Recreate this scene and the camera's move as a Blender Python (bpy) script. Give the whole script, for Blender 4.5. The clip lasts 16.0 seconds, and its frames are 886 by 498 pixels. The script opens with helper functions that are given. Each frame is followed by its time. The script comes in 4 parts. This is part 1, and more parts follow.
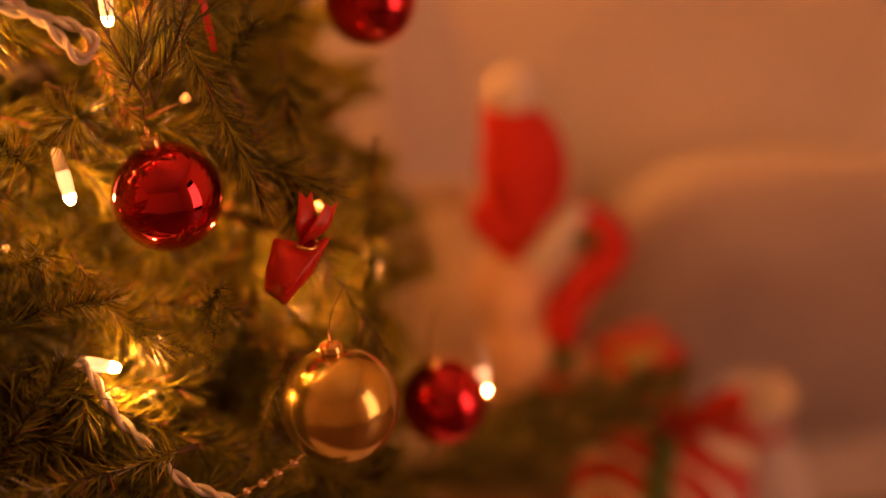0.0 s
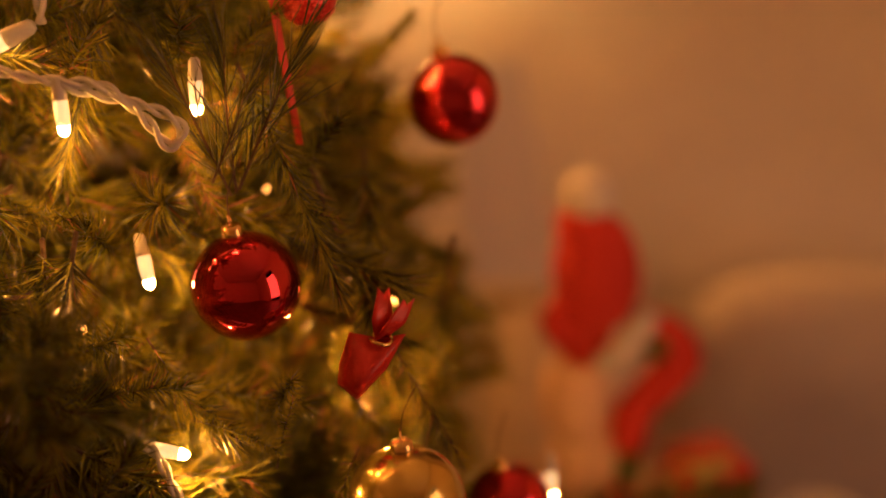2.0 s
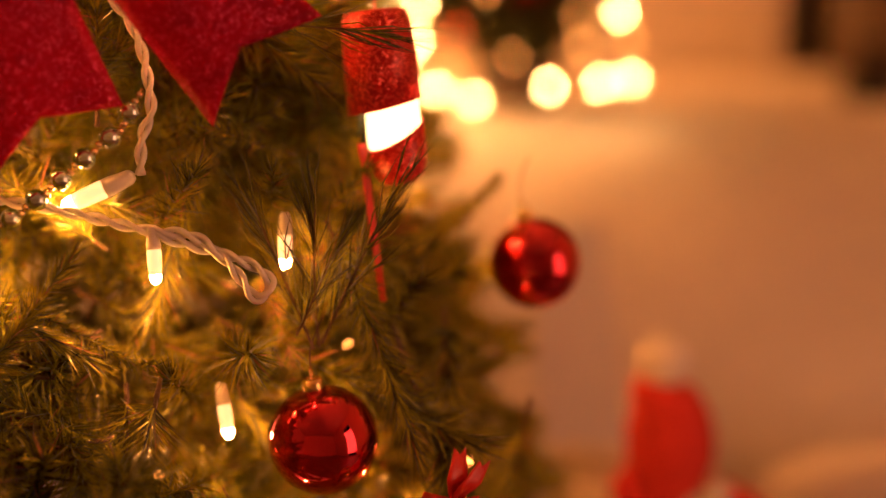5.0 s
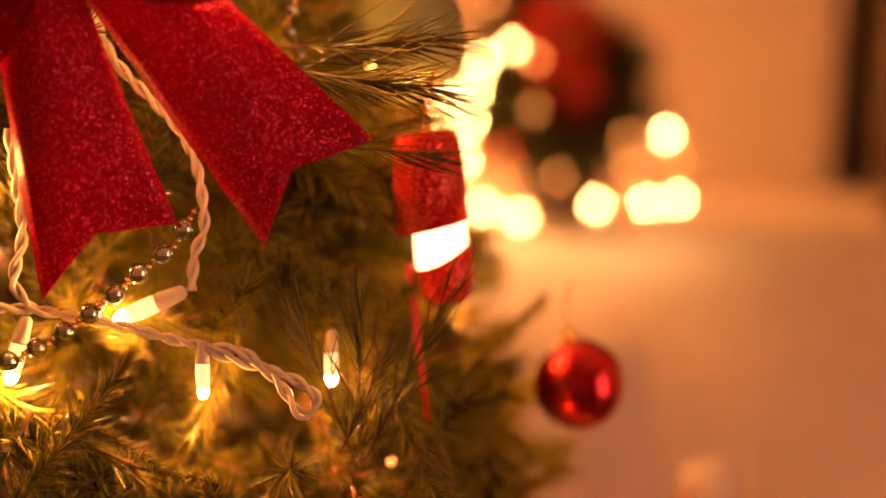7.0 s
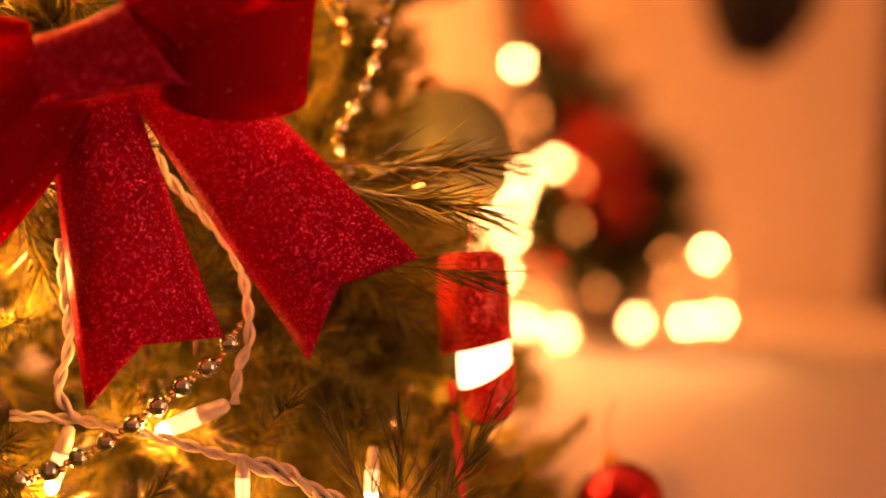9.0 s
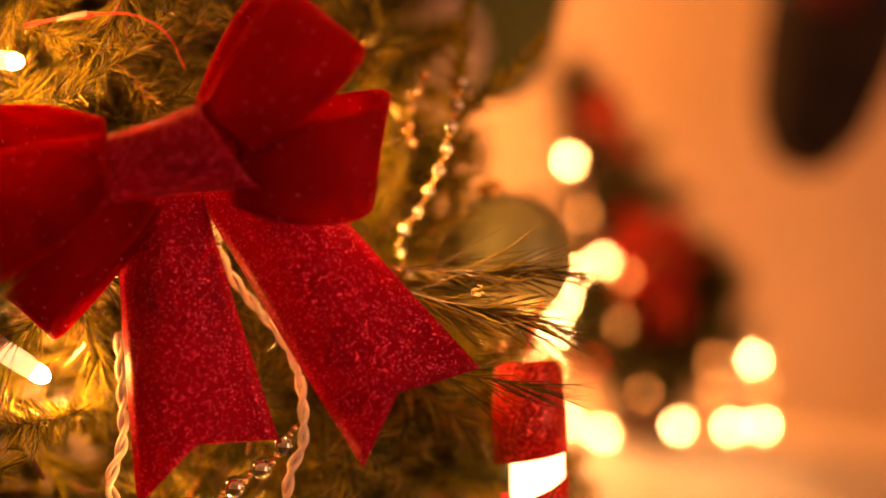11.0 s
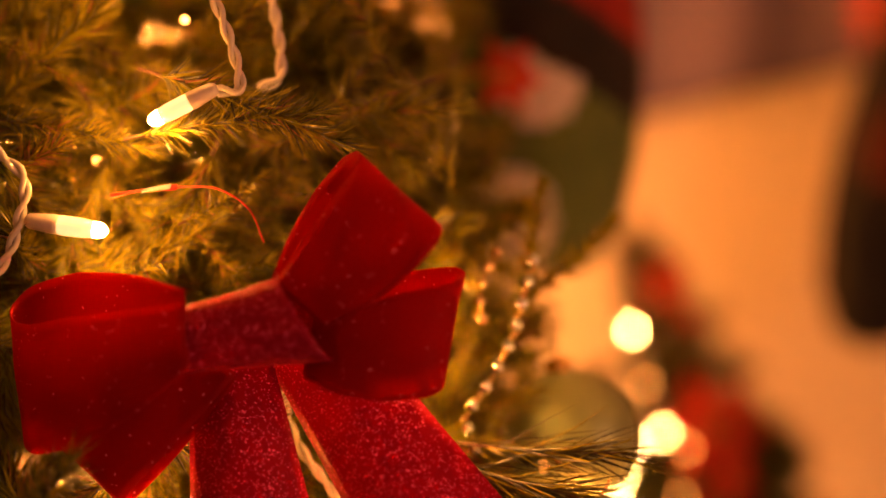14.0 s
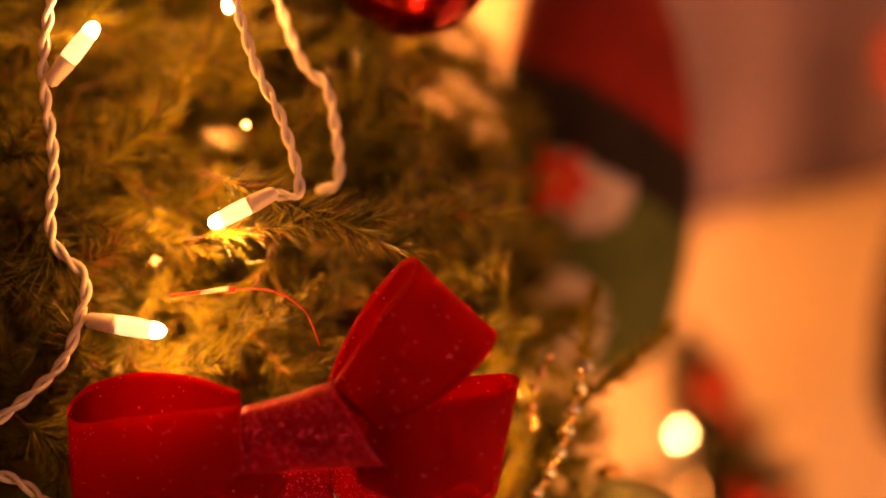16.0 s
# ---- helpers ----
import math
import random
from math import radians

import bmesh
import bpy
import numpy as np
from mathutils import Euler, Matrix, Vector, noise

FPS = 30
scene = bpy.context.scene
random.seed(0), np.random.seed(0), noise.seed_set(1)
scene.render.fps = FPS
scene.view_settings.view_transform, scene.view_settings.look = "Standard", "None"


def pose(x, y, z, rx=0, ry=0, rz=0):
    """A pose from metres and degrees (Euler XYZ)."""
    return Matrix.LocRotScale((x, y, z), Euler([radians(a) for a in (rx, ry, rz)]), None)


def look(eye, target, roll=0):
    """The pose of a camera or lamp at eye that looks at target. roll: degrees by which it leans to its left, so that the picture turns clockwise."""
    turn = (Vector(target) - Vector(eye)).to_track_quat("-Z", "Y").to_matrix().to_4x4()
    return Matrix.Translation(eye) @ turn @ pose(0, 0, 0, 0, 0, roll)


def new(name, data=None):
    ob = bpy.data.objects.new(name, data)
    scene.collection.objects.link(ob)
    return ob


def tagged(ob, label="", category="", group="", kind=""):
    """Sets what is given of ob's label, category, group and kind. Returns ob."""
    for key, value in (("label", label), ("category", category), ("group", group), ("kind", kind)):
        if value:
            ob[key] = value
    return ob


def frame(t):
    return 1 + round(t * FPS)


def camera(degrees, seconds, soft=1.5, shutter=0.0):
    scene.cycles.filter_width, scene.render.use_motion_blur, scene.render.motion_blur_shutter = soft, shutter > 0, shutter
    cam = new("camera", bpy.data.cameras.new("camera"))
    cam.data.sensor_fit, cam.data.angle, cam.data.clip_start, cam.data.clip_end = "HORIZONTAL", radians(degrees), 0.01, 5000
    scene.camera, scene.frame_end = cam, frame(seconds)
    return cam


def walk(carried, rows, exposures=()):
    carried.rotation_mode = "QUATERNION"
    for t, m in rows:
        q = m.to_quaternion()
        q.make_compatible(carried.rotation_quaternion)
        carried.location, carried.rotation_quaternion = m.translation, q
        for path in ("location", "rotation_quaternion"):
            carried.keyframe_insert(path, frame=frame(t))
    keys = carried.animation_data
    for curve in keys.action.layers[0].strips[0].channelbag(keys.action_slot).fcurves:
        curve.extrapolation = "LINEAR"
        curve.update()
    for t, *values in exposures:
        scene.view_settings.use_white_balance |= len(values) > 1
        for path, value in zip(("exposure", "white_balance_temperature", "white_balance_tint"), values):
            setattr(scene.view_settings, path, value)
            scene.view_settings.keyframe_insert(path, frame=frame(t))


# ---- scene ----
cam = camera(34.0, 16.0, soft=1.5)
PATH = [
    (0, (0.085, 0.043, 1.003), (0.245, 1.834, 0.128), -3.0),
    (0.5, (0.082, 0.045, 1.0), (0.226, 1.853, 0.158), -2.7),
    (1, (0.081, 0.043, 1.0), (0.205, 1.87, 0.196), -2.3),
    (1.5, (0.078, 0.045, 1.001), (0.184, 1.882, 0.217), -1.9),
    (2, (0.075, 0.046, 1.002), (0.164, 1.9, 0.256), -1.4),
    (2.5, (0.072, 0.044, 1.001), (0.14, 1.916, 0.3), -1.1),
    (3, (0.07, 0.044, 1.003), (0.12, 1.931, 0.341), -0.8),
    (3.5, (0.071, 0.041, 1.005), (0.105, 1.94, 0.377), -0.6),
    (4, (0.069, 0.042, 1.006), (0.092, 1.948, 0.403), -0.2),
    (6.5, (0.066, 0.035, 1.013), (0.024, 1.987, 0.581), 0.6),
    (7, (0.066, 0.033, 1.015), (0.004, 1.993, 0.62), 0.9),
    (7.5, (0.062, 0.034, 1.016), (-0.013, 2.0, 0.657), 1.2),
    (8, (0.06, 0.035, 1.017), (-0.027, 2.007, 0.696), 1.4),
    (8.5, (0.06, 0.032, 1.019), (-0.037, 2.009, 0.733), 1.6),
    (9, (0.061, 0.032, 1.02), (-0.055, 2.013, 0.773), 1.9),
    (11.5, (0.041, 0.036, 1.038), (-0.14, 2.024, 0.923), 4.7),
    (12, (0.04, 0.035, 1.04), (-0.157, 2.023, 0.956), 5.0),
    (12.5, (0.039, 0.033, 1.042), (-0.175, 2.021, 0.993), 5.1),
    (13, (0.038, 0.032, 1.044), (-0.191, 2.018, 1.028), 5.3),
    (13.5, (0.037, 0.03, 1.044), (-0.208, 2.015, 1.074), 5.6),
    (14, (0.035, 0.029, 1.046), (-0.226, 2.011, 1.111), 5.8),
    (14.5, (0.033, 0.027, 1.048), (-0.247, 2.005, 1.144), 6.1),
    (15, (0.032, 0.027, 1.049), (-0.267, 2.0, 1.174), 6.4),
    (15.5, (0.031, 0.023, 1.048), (-0.285, 1.991, 1.21), 6.6),
    (16, (0.029, 0.023, 1.05), (-0.304, 1.986, 1.24), 6.8),
]
EXPOSURE = [(0, -0.02, 6500, 10), (0.5, 0.05, 6600, 13), (0.8, -0.22, 5950, -6), (1, -0.28, 5500, -20), (2.1, -0.27, 5550, -18), (2.4, 0.03, 6600, 9), (3.1, 0.16, 6950, 19), (3.5, -0.1, 6250, 4), (4.2, -0.08, 6150, 0),
            (6.5, 0.12, 6300, 13), (7.5, 0.08, 6400, 7), (8.5, 0.16, 6500, 15), (9, 0.2, 6800, 20), (11.5, 0.13, 6650, 12), (12.5, 0.18, 6950, 15), (13, 0.25, 7350, 17), (14, 0.14, 6800, 5), (15, 0.38, 7250, 22), (15.5, 0.44, 7250, 22), (16, 0.28, 6750, 9)]
walk(cam, [(t, look(eye, target, roll)) for t, eye, target, roll in PATH], EXPOSURE)
cam.data.dof.use_dof = True
cam.data.dof.focus_distance = 0.775
cam.data.dof.aperture_fstop = 1.35
cam.data.dof.aperture_blades = 9

# ---- light ----
world = bpy.data.worlds.new("evening")
scene.world = world
world.use_nodes = True
world.node_tree.nodes["Background"].inputs[0].default_value = (0.9, 0.42, 0.25, 1)
world.node_tree.nodes["Background"].inputs[1].default_value = 0.004
WARM = (1.0, 0.28, 0.05)


# ---- materials ----
def mat(name):
    m = bpy.data.materials.new(name)
    m.use_nodes = True
    nt = m.node_tree
    return m, nt, nt.nodes["Principled BSDF"]


def node(nt, kind, **inputs):
    n = nt.nodes.new(kind)
    for key, value in inputs.items():
        n.inputs[key.replace("_", " ")].default_value = value
    return n


def varied(name, dark, light, scale=20.0, rough=0.6, metal=0.0, bump=0.1, fine=200.0, island=False, sheen=0.0, trans=0.0, step=0.01):
    """A surface whose colour wanders between two tones at two scales, with fine relief."""
    m, nt, b = mat(name)
    tc = node(nt, "ShaderNodeTexCoord")
    n1 = node(nt, "ShaderNodeTexNoise", Scale=scale, Detail=6.0, Roughness=0.6)
    n2 = node(nt, "ShaderNodeTexNoise", Scale=fine, Detail=3.0)
    nt.links.new(tc.outputs["Object"], n1.inputs["Vector"])
    nt.links.new(tc.outputs["Object"], n2.inputs["Vector"])
    mx = nt.nodes.new("ShaderNodeMath")
    mx.operation = "MULTIPLY_ADD"
    mx.inputs[1].default_value = 0.35
    nt.links.new(n2.outputs["Fac"], mx.inputs[0])
    nt.links.new(n1.outputs["Fac"], mx.inputs[2])
    fac = mx.outputs[0]
    if island:
        geo = node(nt, "ShaderNodeNewGeometry")
        ad = nt.nodes.new("ShaderNodeMath")
        ad.operation = "MULTIPLY_ADD"
        ad.inputs[1].default_value = 0.6
        nt.links.new(geo.outputs["Random Per Island"], ad.inputs[0])
        nt.links.new(n1.outputs["Fac"], ad.inputs[2])
        fac = ad.outputs[0]
    rp = nt.nodes.new("ShaderNodeValToRGB")
    rp.color_ramp.elements[0].position, rp.color_ramp.elements[1].position = 0.4, 0.95
    rp.color_ramp.elements[0].color, rp.color_ramp.elements[1].color = (*dark, 1), (*light, 1)
    nt.links.new(fac, rp.inputs[0])
    nt.links.new(rp.outputs[0], b.inputs["Base Color"])
    bp = node(nt, "ShaderNodeBump", Strength=bump, Distance=step)
    nt.links.new(n2.outputs["Fac"], bp.inputs["Height"])
    nt.links.new(bp.outputs[0], b.inputs["Normal"])
    b.inputs["Roughness"].default_value, b.inputs["Metallic"].default_value = rough, metal
    b.inputs["Sheen Weight"].default_value = sheen
    b.inputs["Transmission Weight"].default_value = trans
    return m


def glow(name, colour, strength, body=(0.9, 0.85, 0.75)):
    m, nt, b = mat(name)
    b.inputs["Base Color"].default_value = (*body, 1)
    b.inputs["Emission Color"].default_value = (*colour, 1)
    b.inputs["Emission Strength"].default_value = strength
    b.inputs["Roughness"].default_value = 0.35
    return m


def glitter(name, base, flake, amount=0.5, cell=1400.0, through_light=0.0, rough=(0.2, 0.45), shine=0.5):
    """Cloth or plastic set with small shiny flakes that each lean their own way."""
    m, nt, b = mat(name)
    tc = node(nt, "ShaderNodeTexCoord")
    v = node(nt, "ShaderNodeTexVoronoi", Scale=cell)
    nz = node(nt, "ShaderNodeTexNoise", Scale=60.0, Detail=4.0)
    for n in (v, nz):
        nt.links.new(tc.outputs["Object"], n.inputs["Vector"])
    sep = node(nt, "ShaderNodeSeparateColor")
    nt.links.new(v.outputs["Color"], sep.inputs[0])
    th = nt.nodes.new("ShaderNodeMath")
    th.operation = "GREATER_THAN"
    th.inputs[1].default_value = 1 - amount
    nt.links.new(sep.outputs[0], th.inputs[0])
    mx = node(nt, "ShaderNodeMix")
    mx.data_type = "RGBA"
    mx.inputs["A"].default_value = (*base, 1)
    mx.inputs[6].default_value, mx.inputs[7].default_value = (*base, 1), (*flake, 1)
    nt.links.new(th.outputs[0], mx.inputs[0])
    nt.links.new(mx.outputs[2], b.inputs["Base Color"])
    half = nt.nodes.new("ShaderNodeMath")
    half.operation = "MULTIPLY"
    half.inputs[1].default_value = 0.7
    nt.links.new(th.outputs[0], half.inputs[0])
    nt.links.new(half.outputs[0], b.inputs["Metallic"])
    geo = node(nt, "ShaderNodeNewGeometry")
    lean = nt.nodes.new("ShaderNodeVectorMath")
    lean.operation = "MULTIPLY_ADD"
    lean.inputs[1].default_value, lean.inputs[2].default_value = (1.1, 1.1, 1.1), (-0.55, -0.55, -0.55)
    nt.links.new(v.outputs["Color"], lean.inputs[0])
    addn = nt.nodes.new("ShaderNodeVectorMath")
    addn.operation = "ADD"
    only = nt.nodes.new("ShaderNodeVectorMath")
    only.operation = "SCALE"
    keepn = nt.nodes.new("ShaderNodeMath")
    keepn.operation = "MULTIPLY_ADD"
    keepn.inputs[1].default_value, keepn.inputs[2].default_value = 0.9, 0.1
    nt.links.new(th.outputs[0], keepn.inputs[0])
    nt.links.new(lean.outputs[0], only.inputs[0])
    nt.links.new(keepn.outputs[0], only.inputs["Scale"])
    nt.links.new(geo.outputs["Normal"], addn.inputs[0])
    nt.links.new(only.outputs[0], addn.inputs[1])
    nrm = nt.nodes.new("ShaderNodeVectorMath")
    nrm.operation = "NORMALIZE"
    nt.links.new(addn.outputs[0], nrm.inputs[0])
    nt.links.new(nrm.outputs[0], b.inputs["Normal"])
    rr = nt.nodes.new("ShaderNodeMapRange")
    rr.inputs[3].default_value, rr.inputs[4].default_value = rough
    b.inputs["Specular IOR Level"].default_value = shine
    nt.links.new(nz.outputs["Fac"], rr.inputs[0])
    nt.links.new(rr.outputs[0], b.inputs["Roughness"])
    if through_light:
        add = nt.nodes.new("ShaderNodeMixShader")
        tr = node(nt, "ShaderNodeBsdfTranslucent", Color=(0.95, 0.015, 0.02, 1))
        add.inputs[0].default_value = through_light
        nt.links.new(b.outputs[0], add.inputs[1])
        nt.links.new(tr.outputs[0], add.inputs[2])
        nt.links.new(add.outputs[0], nt.nodes["Material Output"].inputs[0])
    return m


def striped(name, ground, stripe, scale):
    """Printed wrapping paper with curling pale bands."""
    m, nt, b = mat(name)
    tc = node(nt, "ShaderNodeTexCoord")
    w = node(nt, "ShaderNodeTexWave", Scale=scale, Distortion=14.0, Detail=0.5)
    w.bands_direction = "DIAGONAL"
    nt.links.new(tc.outputs["Object"], w.inputs["Vector"])
    rp = nt.nodes.new("ShaderNodeValToRGB")
    rp.color_ramp.elements[0].position, rp.color_ramp.elements[1].position = 0.86, 0.9
    rp.color_ramp.elements[0].color, rp.color_ramp.elements[1].color = (*ground, 1), (*stripe, 1)
    nt.links.new(w.outputs["Fac"], rp.inputs[0])
    nt.links.new(rp.outputs[0], b.inputs["Base Color"])
    b.inputs["Roughness"].default_value = 0.4
    return m


M_NEEDLE = varied("needle_green", (0.014, 0.021, 0.003), (0.33, 0.315, 0.030), 9.0, 0.24, 0, 0.05, 300.0, island=True)
M_NEEDLE_DARK = varied("needle_dark_green", (0.010, 0.017, 0.005), (0.085, 0.085, 0.018), 6.0, 0.35, 0, 0.05, 300.0, island=True)
M_NEEDLE_TIP = varied("needle_russet", (0.16, 0.045, 0.015), (0.35, 0.12, 0.04), 9.0, 0.5, 0, 0.05, 300.0, island=True)
M_BARK = varied("wire_stem_brown", (0.05, 0.03, 0.015), (0.12, 0.07, 0.035), 30.0, 0.8, 0, 0.4)
M_RIBBON = glitter("red_glitter_ribbon", (0.28, 0.003, 0.028), (0.95, 0.09, 0.24), 0.10, 1500.0, 0.20, (0.25, 0.45), 0.1)
M_LOOP = glitter("red_satin_ribbon_loop", (0.26, 0.002, 0.007), (1.0, 0.22, 0.32), 0.006, 1150.0, 0.32, (0.5, 0.65), 0.06)
M_GLITTER_RED = glitter("red_glitter_shell", (0.5, 0.008, 0.01), (0.95, 0.12, 0.1), 0.4, 900.0, 0.12)
M_SATIN = varied("red_satin", (0.5, 0.008, 0.008), (0.7, 0.03, 0.02), 60.0, 0.33, 0, 0.15, 600.0, step=0.002)
M_STRING = varied("red_thread", (0.6, 0.03, 0.02), (0.75, 0.06, 0.04), 60.0, 0.6, 0, 0.1)
M_CORD = varied("white_cord", (0.62, 0.6, 0.56), (0.8, 0.78, 0.74), 40.0, 0.45, 0, 0.06, 500.0, step=0.002)
M_SOCKET = varied("white_socket", (0.66, 0.63, 0.58), (0.82, 0.8, 0.76), 40.0, 0.4, 0, 0.05, 500.0, step=0.002)
M_BULB = glow("warm_bulb_body", (1.0, 0.47, 0.20), 1.5)
M_TIP = glow("warm_bulb_tip", (1.0, 0.32, 0.06), 900.0)
M_FILL_BULB = glow("hidden_fill_bulb", WARM, 2300.0)
M_VEILED = glow("bulb_behind_ribbon", (1.0, 0.36, 0.08), 1100.0)
M_GLINT = glow("small_warm_bulb", WARM, 16.0)
M_LAMP = glow("warm_fairy_lamp", (1.0, 0.46, 0.14), 150.0)
M_LAMP_BIG = glow("wall_fill_lamp", WARM, 1550.0)
M_LAMP_DIM = glow("dim_fairy_lamp", WARM, 14.0)
M_LAMP_RED = glow("red_fairy_lamp", (1.0, 0.02, 0.005), 26.0)
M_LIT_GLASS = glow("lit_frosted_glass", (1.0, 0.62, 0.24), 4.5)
M_WALL = varied("warm_white_plaster", (0.71, 0.63, 0.53), (0.81, 0.74, 0.64), 2.5, 0.85, 0, 0.12, 120.0)
M_CEIL = varied("ceiling_white", (0.7, 0.68, 0.65), (0.78, 0.76, 0.73), 2.0, 0.9, 0, 0.1)
M_FLOOR = varied("brown_wood_floor", (0.10, 0.055, 0.03), (0.24, 0.14, 0.075), 5.0, 0.4, 0, 0.08)
M_SNOW = varied("white_fleece_cloth", (0.68, 0.65, 0.63), (0.82, 0.80, 0.78), 5.0, 0.95, 0, 0.5, 140.0, sheen=0.3)
M_GREYCARD = varied("pale_grey_card", (0.56, 0.58, 0.68), (0.66, 0.68, 0.78), 8.0, 0.8, 0, 0.1)
M_CUSHION = varied("pale_grey_plush", (0.47, 0.44, 0.46), (0.60, 0.56, 0.57), 7.0, 0.95, 0, 0.4, 160.0, sheen=0.3)
M_CREAM = varied("cream_card", (0.66, 0.56, 0.43), (0.77, 0.67, 0.53), 8.0, 0.75, 0, 0.1)
M_KRAFT = varied("brown_card", (0.24, 0.16, 0.10), (0.36, 0.25, 0.16), 9.0, 0.8, 0, 0.15)
M_BANNER = varied("grey_rose_cloth", (0.14, 0.12, 0.25), (0.24, 0.19, 0.36), 4.0, 0.9, 0, 0.3)
M_ROSE = varied("dusky_red_print", (0.40, 0.06, 0.08), (0.5, 0.12, 0.12), 6.0, 0.9, 0, 0.3)
M_MAROON = varied("maroon_felt", (0.05, 0.003, 0.004), (0.10, 0.006, 0.006), 20.0, 0.9, 0, 0.3)
M_BLACK = varied("black_felt", (0.006, 0.006, 0.008), (0.02, 0.018, 0.02), 20.0, 0.95, 0, 0.3)
M_DARKRED = varied("dark_red_felt", (0.16, 0.006, 0.008), (0.3, 0.012, 0.012), 20.0, 0.9, 0, 0.3)
M_RED = varied("red_felt", (0.45, 0.012, 0.012), (0.6, 0.03, 0.022), 30.0, 0.85, 0, 0.3)
M_GREEN = varied("green_felt", (0.05, 0.10, 0.03), (0.11, 0.17, 0.05), 25.0, 0.85, 0, 0.3)
M_FUR = varied("white_plush", (0.60, 0.60, 0.66), (0.80, 0.80, 0.86), 60.0, 0.95, 0, 0.6, 300.0)
M_SKIN = varied("cream_felt", (0.65, 0.45, 0.3), (0.75, 0.55, 0.4), 20.0, 0.85, 0, 0.2)
M_PAPER = striped("red_swirl_paper", (0.45, 0.015, 0.015), (0.75, 0.72, 0.62), 9.0)
M_PAPER_SMALL = striped("red_print_paper", (0.5, 0.02, 0.02), (0.4, 0.36, 0.12), 16.0)
M_BROWNWOOD = varied("dark_brown_wood", (0.03, 0.018, 0.012), (0.09, 0.05, 0.03), 8.0, 0.45, 0, 0.1)
M_GOLDCAP = varied("gold_cap_metal", (0.75, 0.5, 0.16), (0.9, 0.65, 0.25), 60.0, 0.25, 1.0, 0.05)
M_BEAD = varied("silver_blue_bead", (0.40, 0.52, 0.52), (0.55, 0.66, 0.64), 60.0, 0.09, 1.0, 0.02)
M_GOLDBEAD = varied("gold_bead", (0.7, 0.55, 0.28), (0.85, 0.7, 0.4), 60.0, 0.18, 1.0, 0.02)


def ball_paint(name, colour, rough, metal=1.0, coat=0.6):
    m = varied(name, tuple(c * 0.85 for c in colour), colour, 35.0, rough, metal, 0.015, 250.0, step=0.002)
    b = m.node_tree.nodes["Principled BSDF"]
    b.inputs["Coat Weight"].default_value, b.inputs["Coat Roughness"].default_value = coat, 0.03
    return m


M_REDBALL = ball_paint("red_mirror_glass", (0.62, 0.012, 0.03), 0.07)
M_GOLDBALL = ball_paint("gold_satin_glass", (0.74, 0.58, 0.17), 0.20, 0.95, 0.15)
M_GREENBALL = ball_paint("grey_green_frosted_glass", (0.33, 0.42, 0.20), 0.42, 0.3, 0.1)


# ---- building helpers ----
def finish(name, me, material, parent=None, label="", smooth=True):
    ob = new(name, me)
    for m in material if isinstance(material, (list, tuple)) else [material]:
        if len(me.materials) < (len(material) if isinstance(material, (list, tuple)) else 1):
            me.materials.append(m)
    if smooth:
        me.shade_smooth()
    ob.parent = parent
    if label:
        ob["label"] = label
    return ob


def part(name, bm, material, parent=None, label="", smooth=True):
    me = bpy.data.meshes.new(name)
    bm.to_mesh(me)
    bm.free()
    return finish(name, me, material, parent, label, smooth)


def raw(name, verts, faces, material, parent=None, label="", smooth=True):
    me = bpy.data.meshes.new(name)
    me.from_pydata([tuple(v) for v in verts], [], [tuple(int(i) for i in f) for f in faces])
    return finish(name, me, material, parent, label, smooth)


def thing(name, at, label, category, group=""):
    ob = new(name)
    ob.location = at
    ob.empty_display_size = 0.02
    return tagged(ob, label, category, group)


def glide(points, per=8):
    """A smooth line through a few points."""
    p = [Vector(q) for q in points]
    p = [2 * p[0] - p[1], *p, 2 * p[-1] - p[-2]]
    out = []
    for i in range(1, len(p) - 2):
        for k in range(per):
            t = k / per
            out.append(0.5 * (2 * p[i] + (p[i + 1] - p[i - 1]) * t + (2 * p[i - 1] - 5 * p[i] + 4 * p[i + 1] - p[i + 2]) * t * t
                              + (3 * p[i] - p[i - 1] - 3 * p[i + 1] + p[i + 2]) * t ** 3))
    return out + [p[-2]]


def tube_mesh(line, radius, sides=6, verts=None, faces=None):
    """Adds a tube along a line, with a radius or one radius for each point."""
    verts, faces = ([] if verts is None else verts), ([] if faces is None else faces)
    base, side, n = len(verts), None, len(line)
    for i, p in enumerate(line):
        way = (line[min(i + 1, n - 1)] - line[max(i - 1, 0)]).normalized()
        side = way.orthogonal() if side is None else side - way * side.dot(way)
        side.normalize()
        up, r = way.cross(side), radius[i] if isinstance(radius, list) else radius
        verts += [p + r * (side * math.cos(a) + up * math.sin(a)) for a in (2 * math.pi * k / sides for k in range(sides))]
    for i in range(n - 1):
        for k in range(sides):
            a, b = base + i * sides + k, base + i * sides + (k + 1) % sides
            faces.append((a, b, b + sides, a + sides))
    faces.append(tuple(range(base + sides - 1, base - 1, -1)))
    faces.append(tuple(range(base + (n - 1) * sides, base + n * sides)))
    return verts, faces


